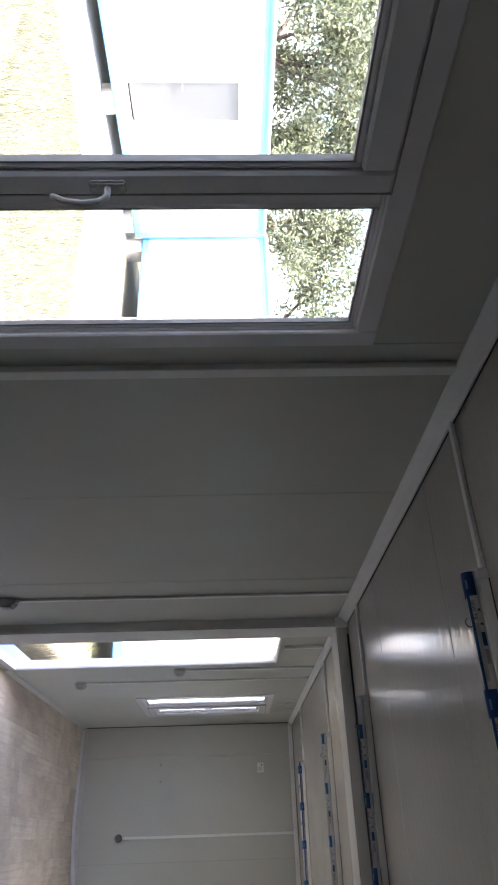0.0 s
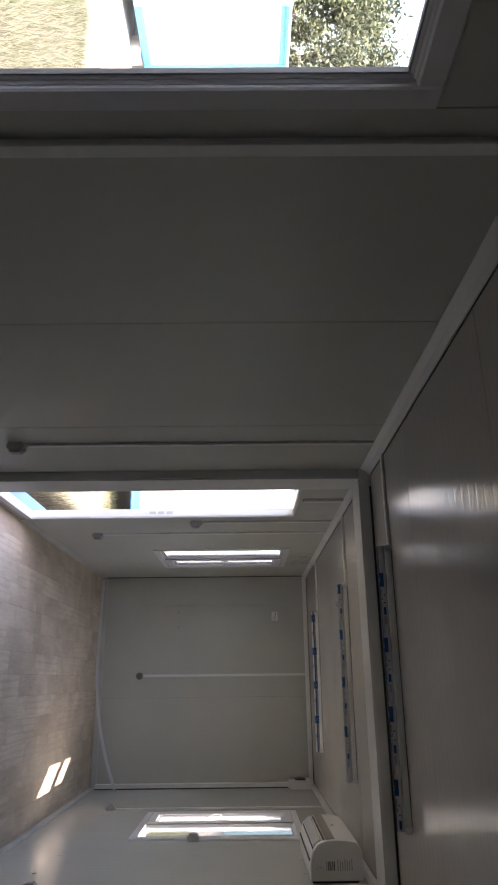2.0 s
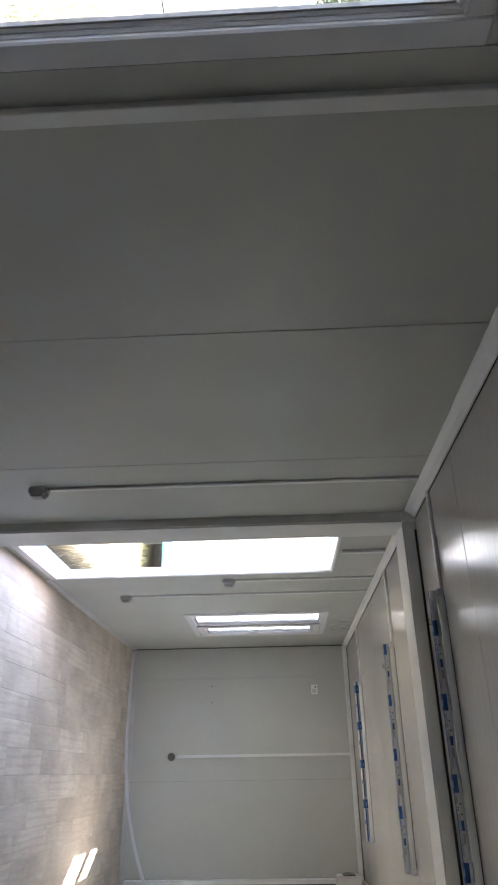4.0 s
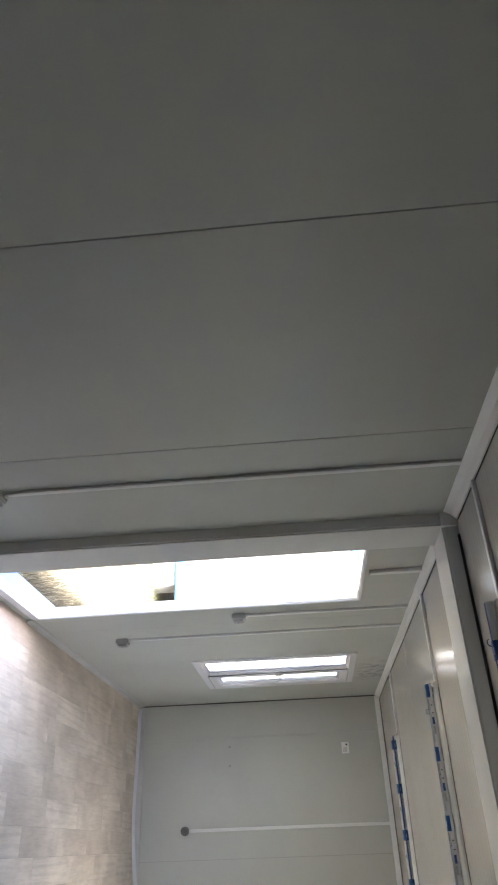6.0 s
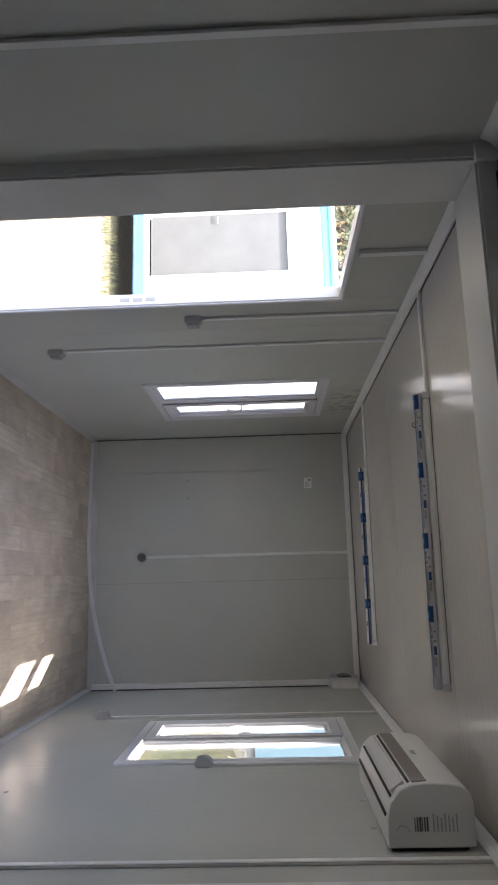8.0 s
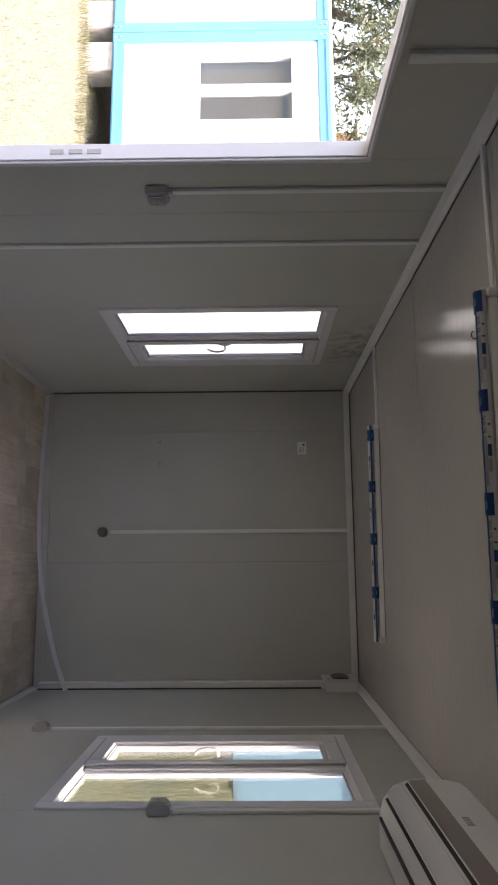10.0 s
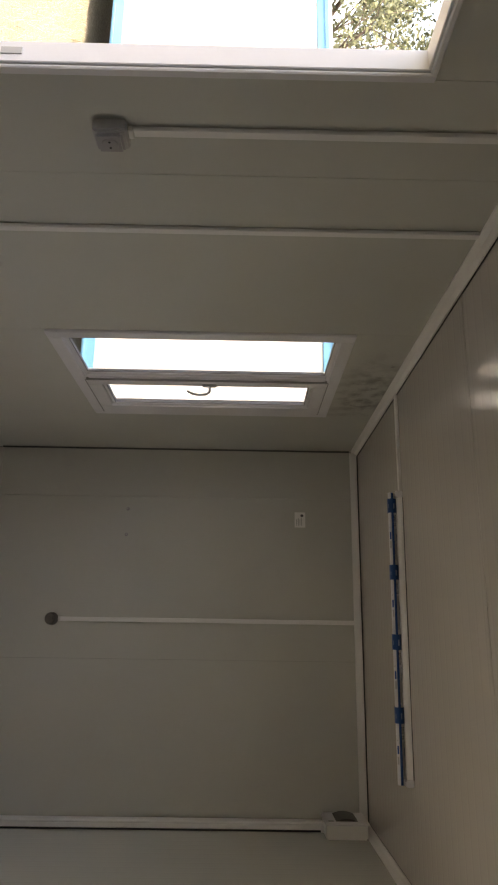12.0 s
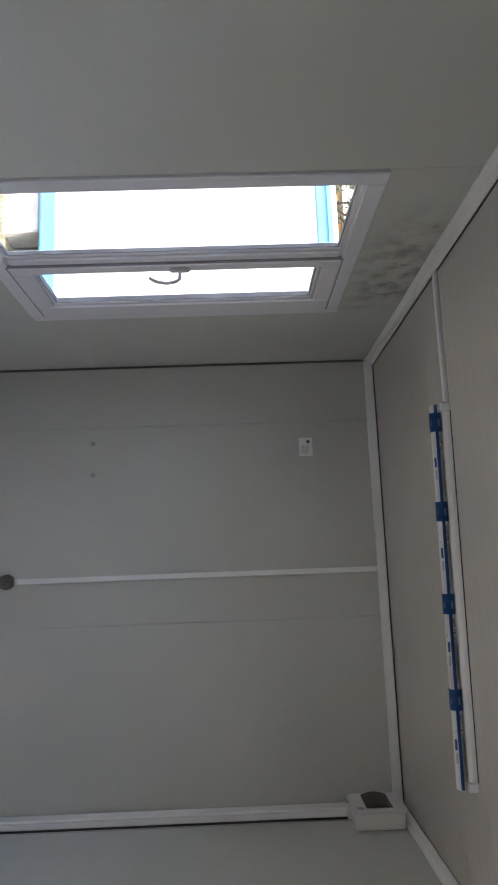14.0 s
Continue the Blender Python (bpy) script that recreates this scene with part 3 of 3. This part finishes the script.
def ceiling_light(y, top, roll=0, dx=0.0, skew=0.0, slip=0.0):
    """Local axes: x along the batten, y towards the end wall, z down from the ceiling is negative."""
    t = thing("ceiling_light", pose(0.012 + dx, y, top, 0, 0, skew), "white batten ceiling light, tube still in blue and white sleeve", "ceiling light", "ceiling lights")
    half = 0.615
    pts = [(-0.019, 0.0), (-0.019, -0.014), (-0.014, -0.028), (0.012, -0.028), (0.017, -0.014), (0.017, 0.0)]
    part("batten", prism(pts, "x", -half + 0.03, half - 0.03, 0.002), m_trim, t, "white sheet metal batten")
    for s in (-1, 1):
        e = sorted((s * (half - 0.03), s * half))
        cap = part("end_cap", boxes((e[0], -0.022, -0.032, e[1], 0.02, 0.0), bevel=0.004), m_pvc, t)
        holder = part("tube_holder", boxes((e[0] + 0.006, -0.013, -0.045, e[1] - 0.006, 0.011, -0.03), bevel=0.003), m_pvc, cap)
        part("cap_ring", rod(bmesh.new(), (s * (half - 0.055), -0.006, -0.026), (s * (half - 0.055), -0.006, -0.0295), 0.012, 0.011, 16), m_pvc, cap)
    # black strip painting the shade line between batten edge and ceiling
    part("edge_shade_strip", boxes((-half + 0.03, -0.0225, -0.0025, half - 0.03, -0.019, 0.0)), m_gap_black, t)
    # tube in its sleeve, slung under the batten
    cy, cz, r = -0.001, -0.0475, 0.0165
    tube = part("tube_sleeve", rod(bmesh.new(), (-half + 0.008, cy, cz), (half - 0.008, cy, cz), r, None, 20), m_card, t, "white printed tube sleeve", True)

    def patch(name, x0, x1, a0, a1, mat, lift=0.0008):
        if x1 > half - 0.008:
            return
        bm, rows = bmesh.new(), []
        steps = 8
        a0, a1 = a0 + roll, a1 + roll
        for i in range(steps + 1):
            a = radians(a0 + (a1 - a0) * i / steps)
            rows.append([bm.verts.new((x, cy + (r + lift) * math.sin(a), cz - (r + lift) * math.cos(a))) for x in (x0, x1)])
        for p, q in zip(rows, rows[1:]):
            bm.faces.new((p[0], p[1], q[1], q[0]))
        bmesh.ops.solidify(bm, geom=list(bm.faces), thickness=0.0003)
        bmesh.ops.recalc_face_normals(bm, faces=list(bm.faces))
        part(name, bm, mat, tube, "", True)
    patch("blue_stripe", -half + 0.009, half - 0.009, -104, -68, m_blue, 0.0006)
    for i in range(4):
        x = -half + 0.036 + slip + i * 0.295
        patch("blue_band", x, x + 0.064, -165, 95, m_blue, 0.0038)
        patch("band_mark", x + 0.022, x + 0.046, -112, -96, m_band_mark, 0.0045)
        patch("band_mark", x + 0.026, x + 0.044, -40, -34, m_band_mark, 0.0045)
        patch("blue_print", x + 0.15, x + 0.182, -58, -32, m_blue, 0.0011)
        patch("grey_block", x + 0.192, x + 0.222, -56, -34, m_grey_ink, 0.0011)
        patch("blue_print", x + 0.128, x + 0.132, -44, -36, m_ink, 0.0011)
        patch("blue_print", x + 0.158, x + 0.192, -176, -140, m_blue, 0.0012)
        patch("grey_block", x + 0.2, x + 0.236, -172, -142, m_grey_ink, 0.0012)
        patch("rule", x + 0.098, x + 0.104, -172, -150, m_ink, 0.0012)
        patch("rule", x + 0.135, x + 0.14, -176, -148, m_ink, 0.0012)
        patch("serial_bar", x + 0.235, x + 0.275, -122, -112, m_grey_ink, 0.0011)
        patch("label_strip", x + 0.135, x + 0.276, -138, -104, m_pale_ink, 0.0008)
        bm, a = text_bm("36W T8", 0.015), radians(-117 + roll)
        spot = Matrix.Translation((x + 0.1, cy + (r + 0.0006) * math.sin(a), cz - (r + 0.0006) * math.cos(a)))
        turn = spot @ Matrix.Rotation(math.pi + a, 4, "X")
        bmesh.ops.transform(bm, matrix=turn, verts=bm.verts)
        part("print", bm, m_ink, tube)
    # a loop of wire at one end of some
    if roll:
        loop = [(-half + 0.14 + 0.012 * math.cos(a), cy, cz - 0.02 + 0.012 * math.sin(a)) for a in [math.pi * 2 * i / 10 for i in range(11)]]
        part("wire_loop", strip(loop, 0.0012, 0.0012), m_gap_black, t)


for y, top, roll, dx, skew, slip in ((2.385, HN, 60, 0.0, 0.0, -0.025), (4.2, HN, 75, 0.0, 1.5, 0.1), (5.575, H, 78, -0.005, 2.0, -0.025), (7.51, H, 0, 0.0, 2.5, 0.0)):
    ceiling_light(y, top, roll, dx, skew, slip)
    end = y - 0.004 - 0.6 * math.sin(radians(skew))
    duct_run((L + 0.03, end, top), (-0.603, end, top), "y", "slim white cable duct across the ceiling", 0.022, 0.014)

# ---- air conditioner on the right wall ----
AC0, AC1 = 5.14, 5.88
ac = thing("air_conditioner", pose(R, AC0, 1.946), "white wall-mounted split air conditioner with a brown-grey band", "air conditioner")
sec = [(-0.012, 0.0), (-0.095, 0.0), (-0.15, 0.013), (-0.187, 0.043), (-0.203, 0.083), (-0.207, 0.127), (-0.204, 0.195), (-0.196, 0.237),
       (-0.178, 0.262), (-0.145, 0.273), (-0.012, 0.273)]
sec = [(u, v * 1.045) for u, v in sec]
n_len = AC1 - AC0
part("body", prism(sec, "y", 0.0, n_len, 0.004), m_ac, ac, "", True)
# mounting plate coloured near black to paint the shadow gap at the wall
part("shaded_back_plate", boxes((-0.013, 0.012, 0.012, 0.0, n_len - 0.012, 0.262), bevel=0.003), m_ac_dark, ac)


def on_front(i0, f0, i1, f1, lift):
    a, b = Vector(sec[i0]).lerp(Vector(sec[i0 + 1]), f0), Vector(sec[i1]).lerp(Vector(sec[i1 + 1]), f1)
    nrm = Vector((-(b - a).y, (b - a).x)).normalized()
    if nrm.x > 0:
        nrm = -nrm
    return [tuple(a - nrm * 0.004), tuple(a + nrm * lift), tuple(b + nrm * lift), tuple(b - nrm * 0.004)]


part("front_band", prism(on_front(4, 0.1, 5, 0.1, 0.004), "y", 0.02, n_len - 0.02), m_ac_grey, ac, "brown-grey front band")
part("outlet_slot", prism(on_front(2, 0.15, 4, 0.0, 0.0025), "y", 0.03, n_len - 0.03), m_ac_dark, ac)
part("air_flap", prism(on_front(2, 0.45, 3, 0.6, 0.012), "y", 0.035, n_len - 0.035), m_ac_silver, ac, "silver air flap, slightly open")
part("bottom_slot", boxes((-0.11, 0.03, -0.003, -0.1, n_len - 0.03, 0.004)), m_ac_dark, ac)
# print on the side and the front mark, as bars
for k in range(6):
    w = 0.003 + 0.0015 * (k % 3)
    part("print_bar", boxes((-0.105, -0.0015, 0.088 + 0.0078 * k, -0.062, 0.002, 0.088 + 0.0078 * k + w)), m_ink, ac)
for k in range(7):
    part("print_bar", boxes((-0.115 + 0.006 * (k % 3), -0.0012, 0.148 + 0.0125 * k, -0.06, 0.002, 0.1525 + 0.0125 * k)), m_grey_ink, ac)
for k in range(4):
    part("front_mark", boxes((-0.2065, 0.37 + 0.016 * k, 0.162, -0.2025, 0.38 + 0.016 * k, 0.18)), m_grey_ink, ac)
bm = bmesh.new()
for a in range(-5, 6):
    p, q = [(-0.05 - 0.03 * math.cos(radians(g)), -0.001, 0.03 + 0.03 * math.sin(radians(g)) * 0.8 + 0.02) for g in (a * 12, a * 12 + 12)]
    rod(bm, p, q, 0.0012, None, 6)
part("side_mark", bm, m_grey_ink, ac)

# ---- far wall: sticker, screw holes ----
t = thing("sticker", wall_far_pose(-0.656, 1.929), "small white paper notice on the end wall", "sticker")
part("sheet", boxes((-0.047, -0.033, 0.0, 0.047, 0.033, 0.0012)), m_paper, t)
part("mark", rod(bmesh.new(), (0.026, 0.012, 0.001), (0.026, 0.012, 0.002), 0.009, None, 10), m_ink, t)
for k in range(4):
    part("print_bar", boxes((-0.036, -0.022 + 0.01 * k, 0.001, 0.004 + 0.006 * (k % 2), -0.018 + 0.01 * k, 0.0018)), m_grey_ink, t)
for x in (-0.708, -0.55):
    t = thing("wall_plug", wall_far_pose(x, 0.865), "small dark screw plug remaining in the white wall", "wall plug", "wall plugs")
    part("plug", rod(bmesh.new(), (0, 0, 0), (0, 0, 0.004), 0.011, 0.009, 12), m_socket_face, t)
    part("screw", rod(bmesh.new(), (0, 0, 0.003), (0, 0, 0.0065), 0.0035, None, 8), m_chrome, t)
for y, z in ((5.43, 0.13), (5.43, 0.38), (5.85, 0.16), (5.85, 0.41), (5.36, 1.93), (5.66, 1.93)):
    t = thing("wall_plug", wall_right_pose(y, z), "small dark screw plug remaining in the white wall", "wall plug", "wall plugs")
    part("plug", rod(bmesh.new(), (0, 0, 0), (0, 0, 0.004), 0.011, 0.009, 12), m_socket_face, t)

# a loose length of duct, lying along the end wall and bent up against the right wall
pts = []
for i in range(41):
    s = i / 40
    x = L + 0.03 + s * (R - 0.05 - L)
    lift = max(0.0, (x + 0.3) / (R + 0.3)) ** 2.3
    pts.append((x, F - 0.03 - 0.07 * math.sin(math.pi * min(0.5, s)) - 0.125 * lift, 0.016 + 0.285 * lift))
t = thing("loose_duct", pose(0, 0, 0), "loose bent length of white cable duct on the floor", "cable duct")
part("strip", strip(pts, 0.007, 0.0135), m_pvc, t)

# ---- outside: ground, neighbouring cabins, trees ----
GZ = -0.5
bm = bmesh.new()
bmesh.ops.create_grid(bm, x_segments=500, y_segments=500, size=400, matrix=Matrix.Translation((0, 0, GZ)))


def bank(x, y):
    """Height of the grass bank beyond the right-hand window."""
    rise = np.clip((x + 0.6 * (y - 8) - 4.0) / 9.0, 0, 1) * np.clip((x - 1.0) / 3.0, 0, 1)
    return 1.75 * rise * rise * (3 - 2 * rise)


for v in bm.verts:
    v.co.z += float(bank(v.co.x, v.co.y))
structure("ground", bm, m_ground, "dry straw-coloured grass and bare soil", "ground")
bm = prism([(-13.0, -6.0), (-9.9, -6.0), (-9.6, 5.9), (-8.7, 7.5), (-8.6, 9.5), (-9.4, 10.4), (-13, 10.6)], "z", GZ - 0.03, GZ + 0.02)
structure("pavement", bm, m_path, "pale sunlit concrete yard between the cabins", "pavement")


def blades(name, n, region, h0, h1, label, seed, mat):
    rng = np.random.default_rng(seed)
    x = rng.uniform(region[0], region[1], n)
    y = rng.uniform(region[2], region[3], n)
    a, h, w = rng.uniform(0, 6.28, n), rng.uniform(h0, h1, n), rng.uniform(0.002, 0.005, n)
    lx, ly = rng.normal(0, 0.05, n), rng.normal(0, 0.05, n)
    v, g = np.empty((n, 3, 3)), GZ + bank(x, y)
    v[:, 0] = np.stack([x - w * np.cos(a), y - w * np.sin(a), g - 0.06], 1)
    v[:, 1] = np.stack([x + w * np.cos(a), y + w * np.sin(a), g - 0.06], 1)
    v[:, 2] = np.stack([x + lx, y + ly, g + h + np.where(x > 0, 0.05, 0.0)], 1)
    me = bpy.data.meshes.new(name)
    me.from_pydata(v.reshape(-1, 3).tolist(), [], np.arange(3 * n).reshape(-1, 3).tolist())
    me.materials.append(mat)
    tagged(new(name, me), label, "grass", "", "stuff")


blades("grass", 30000, (-7.6, -1.2, 5.6, 10.95), 0.03, 0.1, "dry yellow-green grass", 3, m_straw)
blades("grass", 1800, (-6.6, -2.0, 10.6, 10.98), 0.06, 0.22, "taller grass tufts along the cabin foot", 4, m_grass)
# weeds coloured dark: the cabin's shade on the ground is put into their colour
m_shaded_weed = leafage("shaded_weed_blades", (0.03, 0.032, 0.018), (0.17, 0.145, 0.1), 0.8)
blades("grass", 14000, (-1.95, -1.25, 5.7, 10.4), 0.05, 0.2, "brown and green weeds along the cabin foot, darkened as in its shade", 9, m_shaded_weed)
blades("grass", 60000, (-9.6, -1.6, -1.0, 4.6), 0.04, 0.13, "short yellow-green grass", 5, m_meadow)
blades("grass", 26000, (-9.2, -4.4, 4.5, 7.6), 0.04, 0.13, "short yellow-green grass", 8, m_meadow)
blades("grass", 60000, (1.2, 11.0, 6.0, 18.5), 0.06, 0.22, "green and yellow grass", 6, m_bank)


def cabin_front(name, m, length, depth, z0, z1, doors, windows, joints, label):
    """Local axes: x along the front, y into the cabin, z up from the floor level of our cabin."""
    t = thing(name, m, label, "cabin", "site cabins")
    holes = [(a, b, c, d) for a, b, c, d in doors + windows]
    for u0, u1, v0, v1 in cut_rect(0.1, length - 0.1, z0 + 0.14, z1 - 0.14, holes):
        part("wall_panel", boxes((u0, 0.03, v0, u1, 0.09, v1)), m_cabin, t)
    for u in (0.03, length - 0.09):
        part("side_wall", boxes((u, 0.1, z0 + 0.1, u + 0.06, depth, z1 - 0.1)), m_cabin, t)
    back = [(a + 0.35, b + 0.35, c + 0.1, d - 0.05) for a, b, c, d in windows]
    for u0, u1, v0, v1 in cut_rect(0.1, length - 0.1, z0 + 0.1, z1 - 0.1, back):
        part("back_panel", boxes((u0, depth - 0.06, v0, u1, depth, v1)), m_cabin, t)
    part("floor", boxes((0.1, 0.1, z0 + 0.02, length - 0.1, depth - 0.1, z0 + 0.12)), m_core, t)
    part("roof", boxes((0.02, 0.02, z1 - 0.03, length - 0.02, depth, z1 + 0.03)), m_cabin, t)
    for zz in (z0, z1 - 0.16):
        rail = part("rail", boxes((0.14, 0.0, zz, length - 0.14, 0.12, zz + 0.15), bevel=0.006), m_frame_blue, t, "sky-blue steel rail")
        part("rail_lip", boxes((0.14, -0.012, zz + 0.1 if zz > 1 else zz + 0.02, length - 0.14, 0.002, zz + 0.125 if zz > 1 else zz + 0.04)), m_frame_blue, rail)
    for u in (0.0, length - 0.14):
        post = part("corner_post", boxes((u, -0.004, z0 - 0.002, u + 0.14, 0.14, z1), bevel=0.006), m_frame_blue, t, "sky-blue steel corner post")
        for zz in (z0 + 0.03, z0 + 0.1, z1 - 0.11, z1 - 0.04):
            part("bolt", rod(bmesh.new(), (u + 0.07, -0.003, zz), (u + 0.07, -0.016, zz), 0.014, None, 6), m_chrome, post)
    for u in joints:
        for zz in (z0 + 0.01, z1 - 0.15):
            part("bracket", boxes((u, -0.02, zz, u + 0.09, 0.01, zz + 0.13), bevel=0.005), m_cabin, t, "white bracket on the rail")
    for a, b, c, d in doors:
        leaf = part("door", boxes((a + 0.04, 0.06, c + 0.03, b - 0.04, 0.1, d - 0.04), bevel=0.004), m_door_grey, t, "plain grey door leaf")
        part("door_frame", boxes((a, 0.02, c, a + 0.045, 0.11, d), (b - 0.045, 0.02, c, b, 0.11, d), (a + 0.045, 0.02, d - 0.045, b - 0.045, 0.11, d)), m_pvc, leaf)
        part("handle", rod(bmesh.new(), (a + 0.09, 0.03, c + 0.95), (a + 0.2, 0.03, c + 0.95), 0.01), m_chrome, leaf)
    for a, b, c, d in windows:
        mid = (a + b) / 2
        w = part("window", boxes((a, 0.015, c, a + 0.06, 0.1, d), (b - 0.06, 0.015, c, b, 0.1, d), (a + 0.06, 0.015, c, b - 0.06, 0.1, c + 0.06),
                                 (a + 0.06, 0.015, d - 0.06, b - 0.06, 0.1, d), (mid - 0.06, 0.015, c + 0.06, mid + 0.06, 0.1, d - 0.06), bevel=0.003), m_pvc, t, "white plastic two-light window")
        for u0, u1 in ((a + 0.06, mid - 0.06), (mid + 0.06, b - 0.06)):
            p = part("pane", boxes((u0, 0.05, c + 0.06, u1, 0.056, d - 0.06)), m_glass, w)
            p.visible_shadow = False
    u = 0.1
    while u < length:
        blk = part("footing", boxes((u, 0.02, GZ - 0.02, u + 0.4, 0.35, z0 - 0.004), bevel=0.015), m_block, t, "grey concrete footing block")
        u += (length - 0.6) / 2
    return t


YB, XA = 11.0, -11.2
# row facing the end of our cabin
cabin_front("site_cabin", pose(-6.385, YB, 0), 6.05, 2.4, -0.16, 2.56, [(1.6, 2.57, 0.05, 1.98)], [(0.305, 1.28, 0.87, 2.13)], [], "white site cabin with sky-blue steel frame")
cabin_front("site_cabin", pose(-11.52, YB, 0), 5.13, 2.4, -0.16, 2.56, [], [], [2.4], "white site cabin with sky-blue frame and blank front")
# row across the yard
cabin_front("site_cabin", pose(XA, 4.77, 0, 0, 0, 90), 6.04, 2.4, -0.27, 2.5, [(2.58, 3.4, 0.0, 1.97)], [], [4.6], "white site cabin with a grey door and blue frame")
cabin_front("site_cabin", pose(XA, -1.29, 0, 0, 0, 90), 6.04, 2.4, -0.27, 2.5, [], [(2.4, 3.4, 0.85, 2.05)], [], "white site cabin with sky-blue steel frame")
# beyond the grass on the other side, a pale blue cabin on higher ground
far_cabin = thing("blue_cabin", pose(2.4, 18.6, 0.95, 0, 0, -6), "pale blue steel cabin on the grass bank", "cabin")
for k in range(12):
    part("wall_panel", boxes((k, 0, 0.1, k + 0.99, 0.06, 2.6), bevel=0.01), m_blue_wall, far_cabin)
part("wall", boxes((0, 0.062, 0.1, 12, 2.4, 2.6)), m_blue_wall, far_cabin)
part("roof", boxes((-0.1, -0.1, 2.6, 12.1, 2.5, 2.72), bevel=0.01), m_cabin, far_cabin)
part("base", boxes((0.1, 0.1, -1.4, 11.9, 2.3, 0.148)), m_block, far_cabin)


# ---- trees ----
def tree_meshes(seed, height, spread, leaves=15000):
    rng = random.Random(seed)
    bm, tips = bmesh.new(), []

    def limb(p, d, length, r, depth):
        segs = 3
        for i in range(segs):
            q = p + d * (length / segs)
            rod(bm, p, q, r, r * 0.82, 7 if depth < 2 else 5)
            p, r = q, r * 0.82
            d = (d + Vector((rng.uniform(-1, 1), rng.uniform(-1, 1), rng.uniform(-0.4, 0.6))) * 0.22).normalized()
            if depth >= 1:
                tips.append(p.copy())
        if depth < 3:
            for _ in range(3 if depth else 5):
                e = (d + Vector((rng.uniform(-1, 1), rng.uniform(-1, 1), rng.uniform(-0.5, 0.7))) * 0.95).normalized()
                limb(p, e, length * rng.uniform(0.55, 0.8), r * 0.62, depth + 1)
    limb(Vector((0, 0, -0.05)), Vector((0.05, 0.03, 1)).normalized(), height * 0.36, height * 0.028, 0)
    trunk = mesh_of("trunk", bm, m_bark, True)
    gen = np.random.default_rng(seed)
    pts = np.array([tuple(p) for p in tips])
    pick = pts[gen.integers(0, len(pts), leaves)] + gen.normal(0, spread, (leaves, 3))
    n = len(pick)
    a = gen.normal(0, 1, (n, 3))
    a /= np.linalg.norm(a, axis=1)[:, None]
    b = np.cross(a, gen.normal(0, 1, (n, 3)))
    b /= np.linalg.norm(b, axis=1)[:, None]
    s = gen.uniform(0.035, 0.085, n)[:, None]
    quad = np.stack([pick - a * s, pick - b * s * 0.4, pick + a * s, pick + b * s * 0.4], 1)
    me = bpy.data.meshes.new("crown")
    me.from_pydata(quad.reshape(-1, 3).tolist(), [], np.arange(4 * n).reshape(-1, 4).tolist())
    me.materials.append(m_leaf)
    return trunk, me


kinds = [tree_meshes(11, 6.2, 0.16, 8500), tree_meshes(23, 7.0, 0.19, 9500), tree_meshes(37, 6.6, 0.11, 4200)]
spots = [(-15.0, 6.5, 0, 1.0), (-16.2, 9.2, 1, 1.05), (-15.2, 11.6, 0, 0.95), (-14.6, 14.2, 1, 1.0), (-17.5, 13.0, 0, 1.2), (-17.0, 4.0, 1, 1.1), (-19.0, 8.0, 0, 1.3),
         (-11.5, 15.6, 2, 1.0), (-8.8, 15.2, 2, 0.95), (-6.6, 16.0, 2, 1.05), (-4.2, 15.2, 2, 0.9), (-1.5, 16.4, 2, 1.0), (-20.5, 12.0, 1, 1.4), (-13.0, 18.0, 1, 1.3), (-19.5, 16.5, 0, 1.4)]
for i, (x, y, k, s) in enumerate(spots):
    t = thing("tree", pose(x, y, GZ, 0, 0, 67 * i) @ Matrix.Diagonal((s, s, s, 1)), "green-grey leafy tree behind the cabins", "tree", "trees behind the cabins")
    for name, me in zip(("trunk", "crown"), kinds[k]):
        new(name, me).parent = t

bm = boxes((-15.5, 26.0, GZ - 0.1, -4.5, 32.0, 5.4))
house = thing("house", pose(0, 0, 0), "ochre rendered house far behind the trees", "house")
part("wall", bm, m_ochre, house)
for u in (-14.0, -11.5, -9.0, -6.5):
    w = part("window", boxes((u, 25.94, 3.2, u + 0.9, 26.02, 4.5), bevel=0.01), m_pvc, house, "small dark upper window")
    part("pane", boxes((u + 0.08, 25.93, 3.28, u + 0.82, 25.96, 4.42)), m_smoke, w)
part("roof", prism([(25.6, 5.4), (32.4, 5.4), (29.0, 7.0)], "x", -15.9, -4.1), m_block, house)

# ---- floor planks ----
floor = structure("floor", boxes((L - 0.06, B - 0.06, -0.16, R + 0.06, F + 0.06, -0.004)), m_core, "grey-brown wood-look vinyl plank floor", "floor")
PW, PL = 0.15, 0.61
rows = int((R - L) / PW) + 1
shift = random.Random(5)


def plank_mesh(w, l):
    return mesh_of("plank", boxes((0, 0, -0.006, w - 0.0007, l - 0.0007, 0.0), bevel=0.0005), m_plank)


whole = plank_mesh(PW, PL)
for i in range(rows):
    x = L + i * PW
    w = min(PW, R - x)
    y = B - shift.uniform(0.05, 0.85)
    while y < F:
        a, b = max(y, B), min(y + PL, F)
        if b - a > 0.02 and w > 0.01:
            full = b - a > PL - 0.001 and w > PW - 0.001
            ob = new("plank", whole if full else plank_mesh(w, b - a))
            ob.location = (x, a, 0)
            ob.parent = floor
        y += PL
